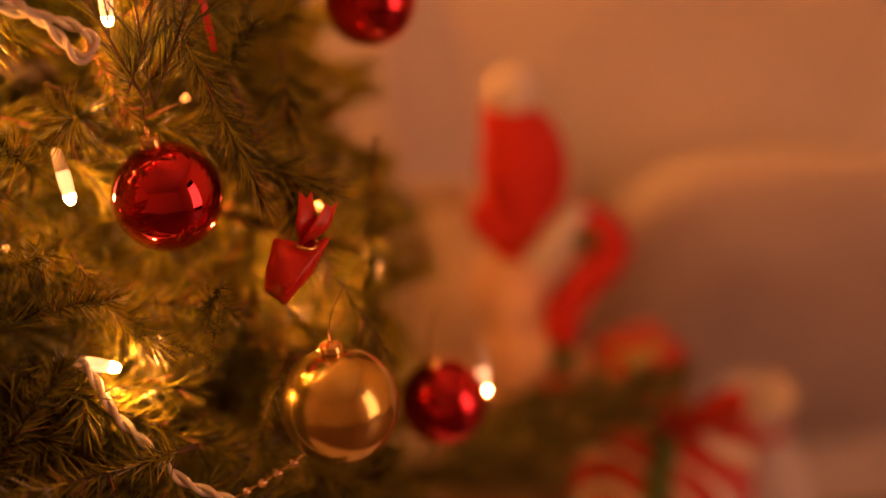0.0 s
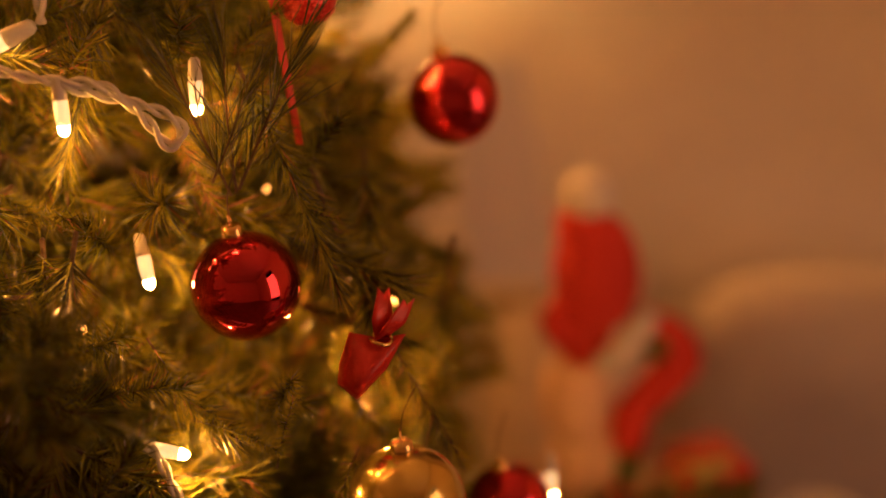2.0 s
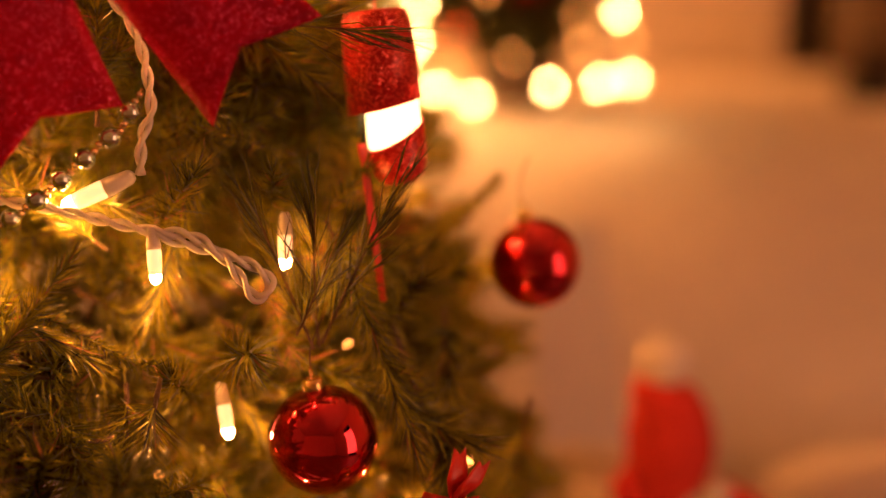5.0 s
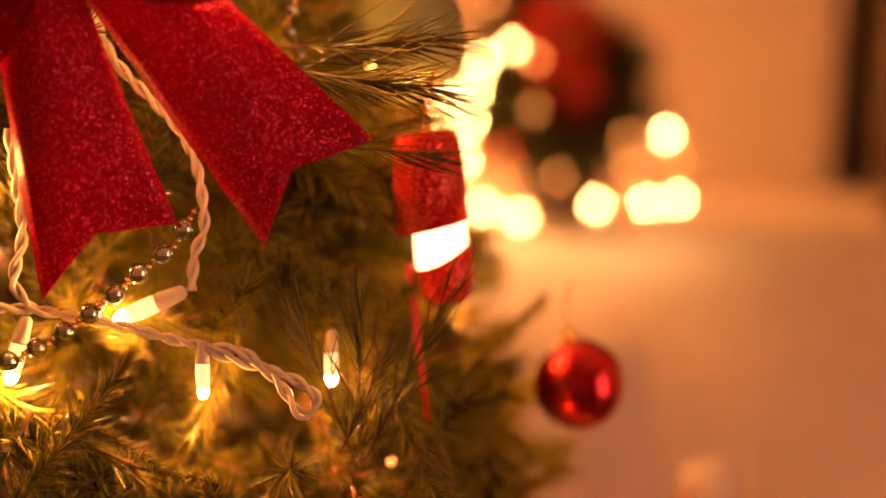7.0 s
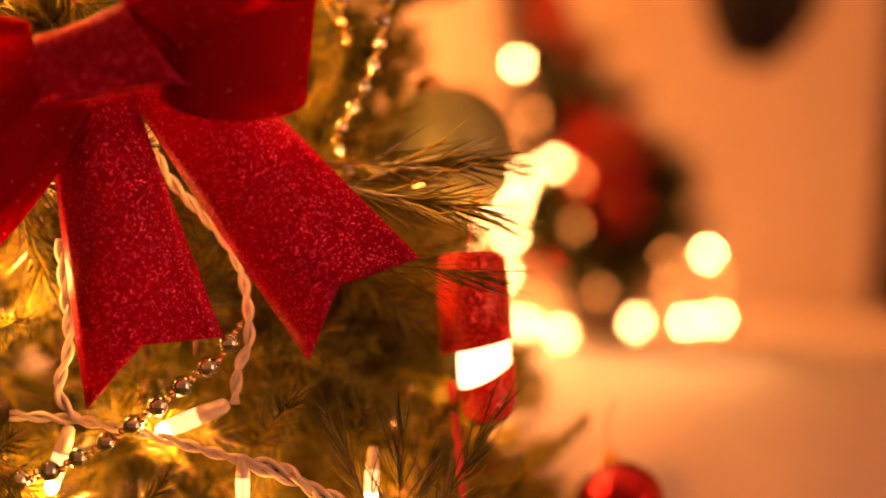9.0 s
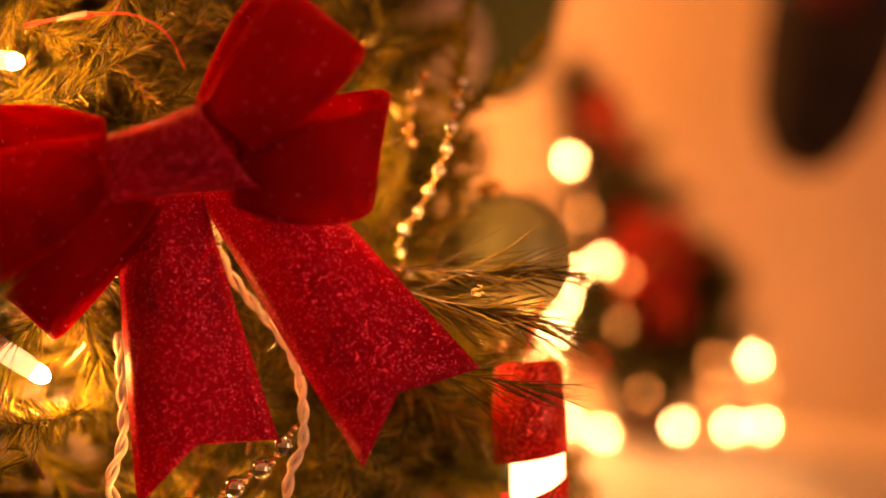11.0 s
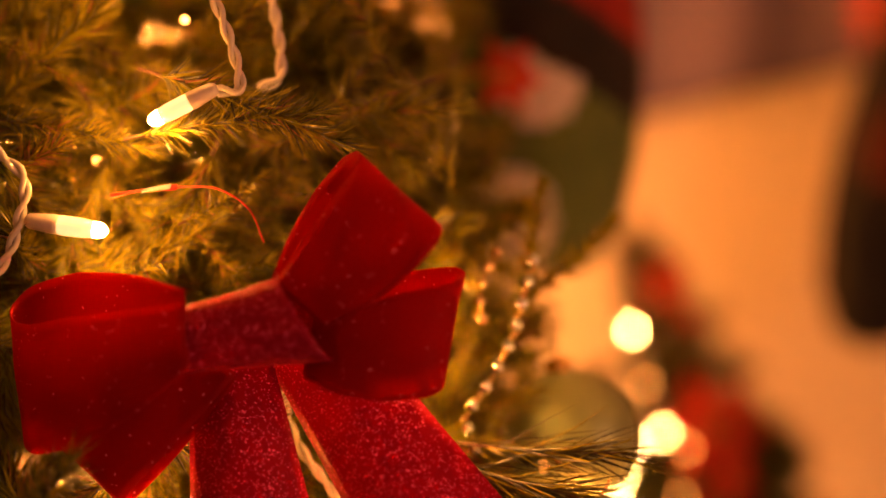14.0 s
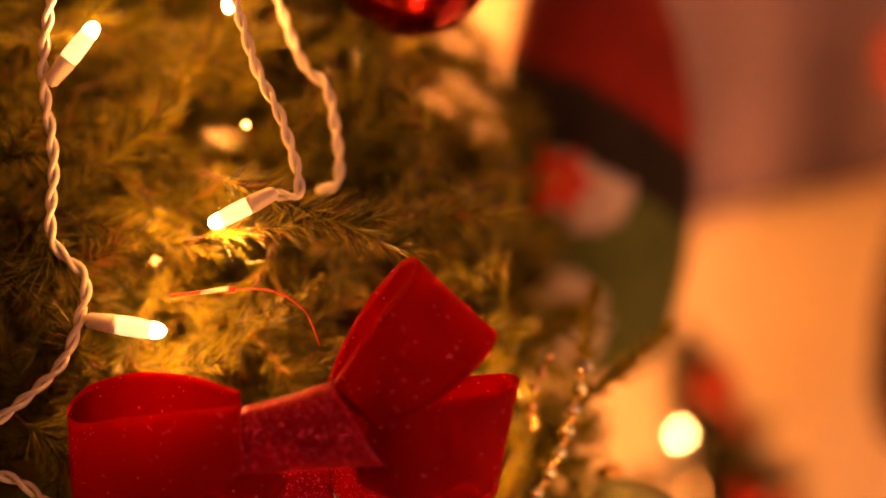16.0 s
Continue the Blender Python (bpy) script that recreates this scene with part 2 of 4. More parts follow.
def lathe(profile, sides=24):
    """A turned body about z from (radius, height) pairs."""
    bm = bmesh.new()
    rings = []
    for r, z in profile:
        rings.append([bm.verts.new((max(r, 1e-5) * math.cos(a), max(r, 1e-5) * math.sin(a), z)) for a in (2 * math.pi * k / sides for k in range(sides))])
    for a, b in zip(rings, rings[1:]):
        for k in range(sides):
            bm.faces.new((a[k], a[(k + 1) % sides], b[(k + 1) % sides], b[k]))
    bm.faces.new(rings[0][::-1])
    bm.faces.new(rings[-1])
    return bm


def turned(ob, way):
    """Lays the object's z along a way."""
    ob.rotation_mode = "QUATERNION"
    ob.rotation_quaternion = Vector(way).to_track_quat("Z", "Y")
    return ob


def box(size, at=(0, 0, 0), bevel=0.004, turn=0.0):
    bm = bmesh.new()
    bmesh.ops.create_cube(bm, size=1.0)
    bmesh.ops.scale(bm, vec=size, verts=bm.verts)
    if bevel:
        bmesh.ops.bevel(bm, geom=bm.edges[:], offset=bevel, segments=2, affect="EDGES")
    bmesh.ops.rotate(bm, matrix=Matrix.Rotation(radians(turn), 3, "Z"), verts=bm.verts)
    bmesh.ops.translate(bm, vec=at, verts=bm.verts)
    return bm


# ---- the room ----
def slab(name, size, at, material, label):
    ob = part(name, box(size, (0, 0, 0), 0), material, smooth=False)
    ob.location = at
    return tagged(ob, label, "wall" if "wall" in name else name, kind="structure")


slab("floor", (4.4, 5.0, 0.1), (-0.3, 0.0, -0.05), M_FLOOR, "brown wooden floor")
slab("ceiling", (4.4, 5.0, 0.1), (-0.3, 0.0, 2.55), M_CEIL, "plain white ceiling")
slab("wall_north", (4.4, 0.12, 2.5), (-0.3, 2.44, 1.25), M_WALL, "warm white plaster wall lit by fairy lights")
slab("wall_west", (0.12, 4.76, 2.5), (-2.44, 0.0, 1.25), M_WALL, "warm white plaster wall")
slab("wall_south", (4.4, 0.12, 2.5), (-0.3, -2.44, 1.25), M_WALL, "warm white plaster wall")
# east wall with a doorway from y -0.55 to 0.35, 2.05 high, made up to hold a fill lamp
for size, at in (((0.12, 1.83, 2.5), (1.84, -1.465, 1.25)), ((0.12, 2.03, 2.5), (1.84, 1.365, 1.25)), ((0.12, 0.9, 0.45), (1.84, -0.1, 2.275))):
    slab("wall_east", size, at, M_WALL, "warm white plaster wall round the added doorway")
door = tagged(part("added_door_1", box((0.14, 0.06, 2.05), (0, 0, 0), 0.005), M_SOCKET), "white wooden door frame added round the fill lamp", "door", kind="structure")
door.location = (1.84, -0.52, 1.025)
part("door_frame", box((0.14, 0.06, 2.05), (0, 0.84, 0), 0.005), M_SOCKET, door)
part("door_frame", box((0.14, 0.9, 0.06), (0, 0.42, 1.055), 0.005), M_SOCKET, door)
# unseen area lamp added in the opening, as warm fill for the room
lamp = bpy.data.lights.new("added_room_fill", "AREA")
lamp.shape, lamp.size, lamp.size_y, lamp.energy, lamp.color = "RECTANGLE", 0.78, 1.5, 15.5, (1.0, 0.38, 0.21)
lamp_ob = new("added_room_fill", lamp)
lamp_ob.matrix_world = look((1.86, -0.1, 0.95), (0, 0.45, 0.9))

# white panel wall that stands a little forward and ends in an upright edge
slab("wall_panel", (1.9, 0.2, 2.5), (-0.385, 2.28, 1.25), M_WALL, "warm white plaster chimney breast lit orange by fairy lights")

# ---- the clothed table ----
def cloth():
    """White fleece over a table, falling to the floor in soft folds."""
    verts, faces, nx, ny = [], [], 90, 60
    for j in range(ny + 1):
        for i in range(nx + 1):
            x, s = -0.9 + 2.6 * i / nx, 1.25 * j / ny
            top, turn = 0.34, 0.42
            if s < top:
                y, z = 2.17 - s, 0.685
            else:
                q = s - top
                a = min(q / turn, 1.0) * radians(70)
                rr = turn / radians(70)
                y, z = 2.17 - top - rr * math.sin(a), 0.685 - rr * (1 - math.cos(a))
                if q > turn:
                    y, z = y - (q - turn) * math.cos(a), z - (q - turn) * math.sin(a)
            drop = max(0.0, min(1.0, (s - top) / 0.3))
            k = (0.2 + 0.8 * drop) * noise.noise((x * 2.2 + s * 2.5, s * 2.0 - x * 1.5, 0.3)) * 0.034 + noise.noise((x * 11, s * 9, 5)) * 0.004
            y -= drop * 0.03 * noise.noise((x * 4.5, 1.7, s * 0.9))
            verts.append((x, y, max(0.006, z + k * (1.0 if z > 0.05 else 0.1))))
    for j in range(ny):
        for i in range(nx):
            a = j * (nx + 1) + i
            faces.append((a, a + nx + 1, a + nx + 2, a + 1))
    ob = raw("tablecloth", verts, faces, M_SNOW)
    ob.modifiers.new("thick", "SOLIDIFY").thickness = 0.006
    return tagged(ob, "white fleece cloth draped over a display table", "tablecloth")


cloth()
table = thing("display_table", (0.3, 2.0, 0), "dark wooden table under a white fleece cloth", "table")
part("tabletop", box((1.6, 0.32, 0.03), (0, 0, 0.645)), M_BROWNWOOD, table)
for lx in (-0.74, 0.74):
    for ly in (-0.13, 0.13):
        part("leg", box((0.04, 0.04, 0.63), (lx, ly, 0.315)), M_BROWNWOOD, table)

# dark cabinet beyond the panel's edge
cab = thing("dark_cabinet", (0.86, 2.24, 0), "dark brown wooden cabinet beside the white panel", "cabinet")
part("body", box((0.44, 0.2, 1.5), (0, 0, 0.75), 0.006), M_BROWNWOOD, cab)
for z in (0.4, 1.12):
    part("door", box((0.4, 0.015, 0.66), (0, -0.112, z), 0.005), M_BROWNWOOD, cab)

# ---- the Christmas tree ----
AX, AY = -0.48, 1.15


def reach(z):
    return max(0.02, min(0.65, 0.88 - 0.38 * z if z < 1.5 else 0.31 - 0.39 * (z - 1.5)))


CLEAR = []      # (centre, radius, reach towards the camera): room kept free so ornaments stay in its view


def sprig_meshes(name, length, count, needle, width, lean, seed, materials, shares, bent=False):
    """A wired sprig along +z: a bent stem, set all round with thin three-sided needles."""
    rnd = np.random.default_rng(seed)
    bend = rnd.uniform(-0.12, 0.12, 2)
    u = np.sort(rnd.uniform(0.02, 1.0, count))
    stem = lambda s: np.stack([bend[0] * length * s ** 2, bend[1] * length * s ** 2, length * s], -1)
    root = stem(u)
    az, tilt = rnd.uniform(0, 2 * np.pi, count), np.radians(lean) * rnd.uniform(0.3, 1.45, count) * (1 - 0.45 * u ** 3)
    ln = needle * rnd.uniform(0.45, 1.15, count) * (1 - 0.25 * u ** 4)
    way = np.stack([np.sin(tilt) * np.cos(az), np.sin(tilt) * np.sin(az), np.cos(tilt)], -1)
    curl = rnd.normal(0, 0.16, (count, 3))
    mid = root + way * (ln * 0.55)[:, None]
    way2 = way + curl
    way2 /= np.linalg.norm(way2, axis=1)[:, None]
    tip = mid + way2 * (ln * 0.45)[:, None]
    side = np.cross(way, rnd.normal(size=(count, 3)))
    side /= np.linalg.norm(side, axis=1)[:, None]
    other = np.cross(way, side)
    nv = 7 if bent else 4
    verts = np.empty((count, nv, 3))
    for k in range(3):
        a = 2 * np.pi * k / 3
        off = (math.cos(a) * side + math.sin(a) * other) * width / 2
        verts[:, k] = root + off
        if bent:
            verts[:, 3 + k] = mid + off
    verts[:, nv - 1] = tip
    base = np.arange(count)[:, None, None] * nv
    top = nv - 4
    cap = np.array([[top, top + 1, nv - 1], [top + 1, top + 2, nv - 1], [top + 2, top, nv - 1]])
    faces, each = (cap[None] + base).reshape(-1, 3).tolist(), 3
    if bent:
        tri = np.array([[0, 1, 4, 3], [1, 2, 5, 4], [2, 0, 3, 5]])
        faces += (tri[None] + base).reshape(-1, 4).tolist()
    me = bpy.data.meshes.new(name)
    me.from_pydata(verts.reshape(-1, 3).tolist(), [], faces)
    for m in materials:
        me.materials.append(m)
    pick = rnd.choice(len(materials), count, p=shares)
    me.polygons.foreach_set("material_index", np.tile(np.repeat(pick, 3), 2 if bent else 1).astype(np.int32))
    line = [Vector(p) for p in stem(np.linspace(-0.08, 1.0, 9))]
    sv, sf = tube_mesh(line, [0.0016 - 0.0001 * k for k in range(9)], 5)
    st = bpy.data.meshes.new("stem")
    st.from_pydata([tuple(v) for v in sv], [], sf)
    st.materials.append(M_BARK)
    return st, me


MIX = [M_NEEDLE, M_NEEDLE_DARK, M_NEEDLE_TIP]
KINDS = [sprig_meshes("needles", 0.15, 440, 0.037, 0.0021, 46, s, MIX, (0.70, 0.26, 0.04)) for s in (1, 2, 3, 4)]
KINDS += [sprig_meshes("needles", 0.14, 540, 0.026, 0.0020, 60, s, MIX, (0.78, 0.19, 0.03)) for s in (5, 6)]
BACK = [sprig_meshes("needles", 0.15, 300, 0.036, 0.0030, 50, s, MIX, (0.68, 0.28, 0.04)) for s in (31, 32, 33)]
FINE = [sprig_meshes("needles", 0.15, 640, 0.034, 0.0014, 44, s, MIX, (0.66, 0.30, 0.04)) for s in (21, 22, 23)]
FINE += [sprig_meshes("needles", 0.13, 700, 0.022, 0.0014, 62, s, MIX, (0.72, 0.25, 0.03)) for s in (24, 25)]
TUFT = [sprig_meshes("needles", 0.11, 400, 0.021, 0.0014, 58, s, MIX, (0.86, 0.08, 0.06)) for s in (27, 28)]
RUSSET = [sprig_meshes("needles", 0.13, 520, 0.030, 0.0018, 52, s, MIX, (0.5, 0.2, 0.3)) for s in (7,)]
DARK = [sprig_meshes("needles", 0.15, 300, 0.034, 0.0024, 55, s, MIX, (0.05, 0.95, 0.0)) for s in (12,)]
LONG = [sprig_meshes("needles", 0.13, n, 0.085, 0.0014, 27, s, MIX, (0.25, 0.75, 0.0), True) for s, n in ((8, 96), (9, 48))]
SPARSE = [sprig_meshes("needles", 0.16, 330, 0.018, 0.0013, 50, s, MIX, (0.6, 0.35, 0.05)) for s in (10,)]

tree = thing("christmas_tree", (AX, AY, 0), "dense artificial green fir tree hung with lights and ornaments", "christmas tree")
tv, tf = tube_mesh([Vector((0, 0, z)) for z in (0.0, 0.5, 1.2, 2.2)], [0.03, 0.026, 0.018, 0.006], 10)
part_trunk = raw("trunk", tv, tf, M_BARK, tree)
for k in range(3):
    a = 2.1 * k + 0.4
    fv, ff = tube_mesh(glide([(0, 0, 0.14), (0.14 * math.cos(a), 0.14 * math.sin(a), 0.09), (0.27 * math.cos(a), 0.27 * math.sin(a), 0.008)]), 0.008, 8)
    raw("foot", fv, ff, M_BARK, tree)


def sprig(kind, root, way, spin=0.0, size=1.0):
    st, me = kind
    ob = new("branch", st)
    ob.parent = tree
    q = Vector(way).to_track_quat("Z", "Y").to_matrix().to_4x4()
    ob.matrix_basis = Matrix.Translation(Vector(root) - Vector((AX, AY, 0))) @ q @ Matrix.Rotation(spin, 4, "Z") @ Matrix.Scale(size, 4)
    nd = new("needles", me)
    nd.parent = ob


def is_clear(points, gap):
    """True if these points neither touch an ornament nor stand before it in the camera's view."""
    for p in points:
        for c, r, front in CLEAR:
            d = p - c
            ahead = min(0.0, max(-front, d.y))
            if (Vector((d.x, d.y - ahead, d.z))).length < r + gap:
                return False
    return True

GOLD = (0.0844, 0.7203, 0.5839)
REDA = (0.0017, 0.7807, 0.6898)
REDB = (0.1267, 0.9342, 0.7468)
REDC = (0.151, 0.8337, 0.508)
GREEN = (0.0065, 0.9545, 0.9665)
TOP = (-0.1522, 0.8538, 1.3051)
PILL = [(0.0279, 0.8687, 0.9137), (0.0385, 0.8498, 0.8184)]
STRING = [(0.0251, 0.8381, 0.8133), (0.0334, 0.8266, 0.7547)]
HEART = [(0.074, 0.7617, 0.6633), (0.0599, 0.7494, 0.6325), (0.0511, 0.7579, 0.6512), (0.0771, 0.7724, 0.6887), (0.0906, 0.769, 0.6827)]
KNOT = (-0.1571, 0.7447, 1.0208)
TAIL_L = [(-0.1952, 0.776, 0.9962), (-0.1496, 0.7793, 1.0021), (-0.1658, 0.7577, 0.8364), (-0.0968, 0.7667, 0.876)]
TAIL_R = [(-0.1543, 0.7792, 1.0034), (-0.1012, 0.7844, 1.0203), (-0.0508, 0.7681, 0.8658), (0.0049, 0.7782, 0.9209)]
LOOP_UR = [(-0.1095, 0.757, 1.115), (-0.064, 0.758, 1.082)]
LOOP_R = [(-0.0502, 0.766, 1.0576), (-0.0549, 0.768, 1.0002)]
LOOP_L = [(-0.2927, 0.772, 1.0149), (-0.2781, 0.774, 0.9478)]
LOOP_LL = [(-0.2666, 0.7626, 0.9559), (-0.2174, 0.767, 0.9202)]
CORD_SHELF = [(-0.216, 0.787, 0.8251), (-0.1793, 0.788, 0.8242), (-0.1363, 0.788, 0.8173), (-0.0932, 0.7873, 0.8074), (-0.0656, 0.7874, 0.8033), (-0.0469, 0.785, 0.7886), (-0.0328, 0.7819, 0.7708), (-0.0253, 0.7839, 0.7799), (-0.0378, 0.7855, 0.7896), (-0.0593, 0.7862, 0.7965), (-0.0871, 0.7869, 0.8045)]
CORD_LEFT = [(-0.1793, 0.788, 0.8242), (-0.1903, 0.7906, 0.839), (-0.1862, 0.7956, 0.8631), (-0.1899, 0.8009, 0.8901), (-0.1951, 0.8068, 0.92)]
CORD_RISING = [(-0.0959, 0.8027, 0.8337), (-0.0948, 0.8067, 0.8534), (-0.0899, 0.8106, 0.8717), (-0.1007, 0.8188, 0.9141), (-0.1404, 0.826, 0.9561), (-0.1533, 0.8311, 0.9833)]
CORD_TALL = [(-0.3224, 0.7436, 1.2512), (-0.3244, 0.7471, 1.2111), (-0.3225, 0.7498, 1.1868), (-0.3134, 0.7551, 1.1481), (-0.31, 0.7597, 1.1056), (-0.2904, 0.7649, 1.0866), (-0.2911, 0.767, 1.0635), (-0.2978, 0.7682, 1.0397), (-0.3139, 0.7674, 1.0194), (-0.3388, 0.7656, 0.995)]
CORD_MIDDLE = [(-0.2357, 0.7671, 1.2647), (-0.2151, 0.7755, 1.2144), (-0.1967, 0.7815, 1.1841), (-0.1838, 0.7872, 1.1484), (-0.1956, 0.7856, 1.1439)]
CORD_BACK = [(-0.2266, 0.8081, 1.2782), (-0.2003, 0.8176, 1.226), (-0.1843, 0.8217, 1.2116), (-0.1729, 0.8282, 1.1641), (-0.1847, 0.8273, 1.1529)]
CORD_SIDE = [(-0.3369, 0.7676, 0.9768), (-0.3153, 0.7716, 0.9733), (-0.2976, 0.7756, 0.9632)]
CORD_LOW = [(-0.0666, 0.7447, 0.6177), (-0.0505, 0.7402, 0.6114), (-0.0375, 0.728, 0.5887), (-0.0209, 0.718, 0.5713), (-0.0044, 0.7081, 0.554), (0.0161, 0.7017, 0.5447), (0.0423, 0.6934, 0.5324)]
CORDS = [CORD_SHELF, CORD_LEFT, CORD_RISING, CORD_TALL, CORD_MIDDLE, CORD_BACK, CORD_SIDE, CORD_LOW]
# bulbs added behind ornaments, hidden from the camera, to brighten the foliage
FILL_BULBS = [(0.0633, 0.8187, 0.6167), (-0.1067, 0.9764, 1.0807), (-0.0051, 0.8449, 0.6606), (0.1303, 0.9919, 0.7302), (0.1605, 0.8819, 0.4713), (0.0257, 0.9242, 0.8858), (0.0352, 0.9107, 0.8171), (-0.0799, 0.8612, 1.0332), (-0.1077, 0.8548, 1.0828), (-0.0486, 0.8618, 0.9277), (0.0214, 1.0152, 0.965), (-0.1666, 0.9327, 1.3063)]
GLINTS = [
    ((-0.1076, 0.8308, 0.6731), (-0.1014, 0.8213, 0.6518)),
    ((0.0756, 0.8389, 0.6657), (0.0701, 0.8356, 0.6573)),
    ((0.0074, 0.87, 0.7296), (0.0109, 0.8639, 0.7156)),
    ((-0.2808, 0.8349, 1.0955), (-0.2675, 0.8361, 1.0837)),
    ((-0.0134, 0.8985, 0.9627), (-0.0061, 0.8974, 0.9512)),
    ((-0.1049, 0.7937, 0.6767), (-0.0911, 0.7867, 0.6648)),
    ((0.1378, 0.8499, 0.5388), (0.141, 0.8439, 0.5271)),
    ((-0.0294, 0.9389, 0.9676), (-0.0122, 0.9359, 0.9499)),
    ((-0.2159, 0.8157, 0.9605), (-0.203, 0.815, 0.9486)),
    ((0.082, 0.8364, 0.6609), (0.0822, 0.8331, 0.6532)),
    ((-0.2632, 0.8168, 1.177), (-0.2301, 0.8214, 1.1876)),
    ((-0.3014, 0.8252, 1.1276), (-0.2762, 0.8299, 1.104)),
]
BULBS = [
    ((-0.099, 0.8026, 0.8336), (-0.138, 0.7979, 0.8163)),
    ((-0.0876, 0.7866, 0.803), (-0.0862, 0.7817, 0.7784)),
    ((-0.1829, 0.7873, 0.8211), (-0.1916, 0.7796, 0.7844)),
    ((-0.0211, 0.8243, 0.8025), (-0.0212, 0.819, 0.7761)),
    ((-0.0568, 0.8008, 0.7119), (-0.0515, 0.7895, 0.6861)),
    ((-0.0523, 0.7464, 0.6104), (-0.0325, 0.7435, 0.6064)),
    ((0.179, 0.8491, 0.5251), (0.1782, 0.8406, 0.505)),
    ((-0.2881, 0.7675, 1.0639), (-0.2445, 0.775, 1.0624)),
    ((-0.3204, 0.7501, 1.1871), (-0.2977, 0.7504, 1.2235)),
    ((-0.193, 0.7758, 1.1448), (-0.2272, 0.7722, 1.1223)),
    ((-0.2792, 0.7955, 0.9194), (-0.2309, 0.8001, 0.8917)),
    ((-0.2424, 0.7908, 1.2717), (-0.2401, 0.7937, 1.2457)),
]
BEADS_L = [(-0.205, 0.7704, 0.7944), (-0.1872, 0.7722, 0.8004), (-0.17, 0.7743, 0.809), (-0.1553, 0.7763, 0.8185), (-0.1406, 0.7785, 0.8295), (-0.1269, 0.7808, 0.8414), (-0.1132, 0.7831, 0.8529), (-0.1007, 0.7851, 0.8638), (-0.0894, 0.7882, 0.8831)]
BEADS_R = [(-0.0232, 0.8822, 1.0725), (-0.0275, 0.8811, 1.0471), (-0.0313, 0.8802, 1.0268), (-0.04, 0.8787, 1.0027), (-0.0525, 0.8767, 0.9766), (-0.0436, 0.8771, 0.9525)]
BEADS_R2 = [(-0.046, 0.8899, 1.0759), (-0.0538, 0.8885, 1.0516), (-0.0484, 0.8885, 1.0285)]
BEADS_B = [(0.065, 0.7197, 0.5561), (0.0436, 0.7159, 0.5444), (0.0176, 0.7126, 0.533)]
FIGURE = (-0.062, 1.3, 1.263)
STOCKING = (0.362, 1.95, 1.209)
BANNER = [(-0.013, 2.165, 1.329), (0.348, 2.165, 1.444)]
DOLL = (0.249, 1.1, 0.497)
CARD = [(0.15, 1.3, 0.668), (0.208, 1.3, 0.676), (0.246, 1.3, 0.459), (0.159, 1.3, 0.46)]
CBOX = [(0.195, 1.32, 0.449), (0.298, 1.32, 0.288)]
CUSHION = (0.57, 1.36, 0.254)
TREEFLOWER = (-0.081, 1.18, 1.226)
DARKBAG = (0.631, 1.93, 0.689)
GIFT = (0.34, 0.97, 0.348)
SMALL = (0.332, 1.0, 0.414)
SPRIGS_LOW = [
    (LONG[1], 0.09, (-0.0071, 0.806, 0.7391), (-0.026, 0.802, 0.7921)),
    (LONG[1], 0.09, (-0.0023, 0.806, 0.741), (-0.0058, 0.802, 0.796)),
    (LONG[1], 0.09, (0.0024, 0.806, 0.7428), (0.0269, 0.802, 0.797)),
    (LONG[0], 0.09, (-0.1205, 0.7728, 0.6376), (-0.0973, 0.7099, 0.6719)),
    (LONG[0], 0.09, (-0.1204, 0.7687, 0.6536), (-0.0877, 0.717, 0.6899)),
    (LONG[1], 0.09, (-0.1215, 0.7615, 0.6366), (-0.084, 0.7022, 0.6557)),
    (LONG[0], 0.09, (-0.0568, 0.8245, 0.9564), (0.006, 0.8265, 0.943)),
    (LONG[0], 0.09, (-0.0461, 0.8363, 0.9655), (0.0139, 0.8397, 0.9643)),
    (LONG[1], 0.09, (-0.0095, 0.7793, 0.7546), (0.0066, 0.7865, 0.7879)),
    (LONG[0], 0.13, (-0.1253, 0.6861, 0.689), (-0.0843, 0.6843, 0.6903)),
    (KINDS[4], 0.1, (-0.0308, 0.9009, 1.0471), (0.0099, 0.9062, 1.0831)),
]
SPRIGS_MID = [
    (LONG[1], 0.09, (-0.0445, 0.8101, 0.9163), (0.008, 0.8125, 0.911)),
    (KINDS[4], 0.1, (-0.0265, 0.9011, 1.0372), (-0.0284, 0.9024, 1.095)),
    (KINDS[4], 0.1, (0.0498, 0.9276, 0.7544), (0.0897, 0.9363, 0.783)),
    (DARK[0], 0.115, (0.117, 0.95, 0.366), (0.233, 0.95, 0.383)),
    (DARK[0], 0.115, (0.155, 0.94, 0.389), (0.275, 0.94, 0.409)),
    (DARK[0], 0.115, (0.187, 0.95, 0.403), (0.298, 0.95, 0.423)),
    (DARK[0], 0.115, (0.203, 0.97, 0.411), (0.307, 0.97, 0.424)),
    (DARK[0], 0.115, (0.1, 0.95, 0.373), (0.207, 0.95, 0.36)),
]
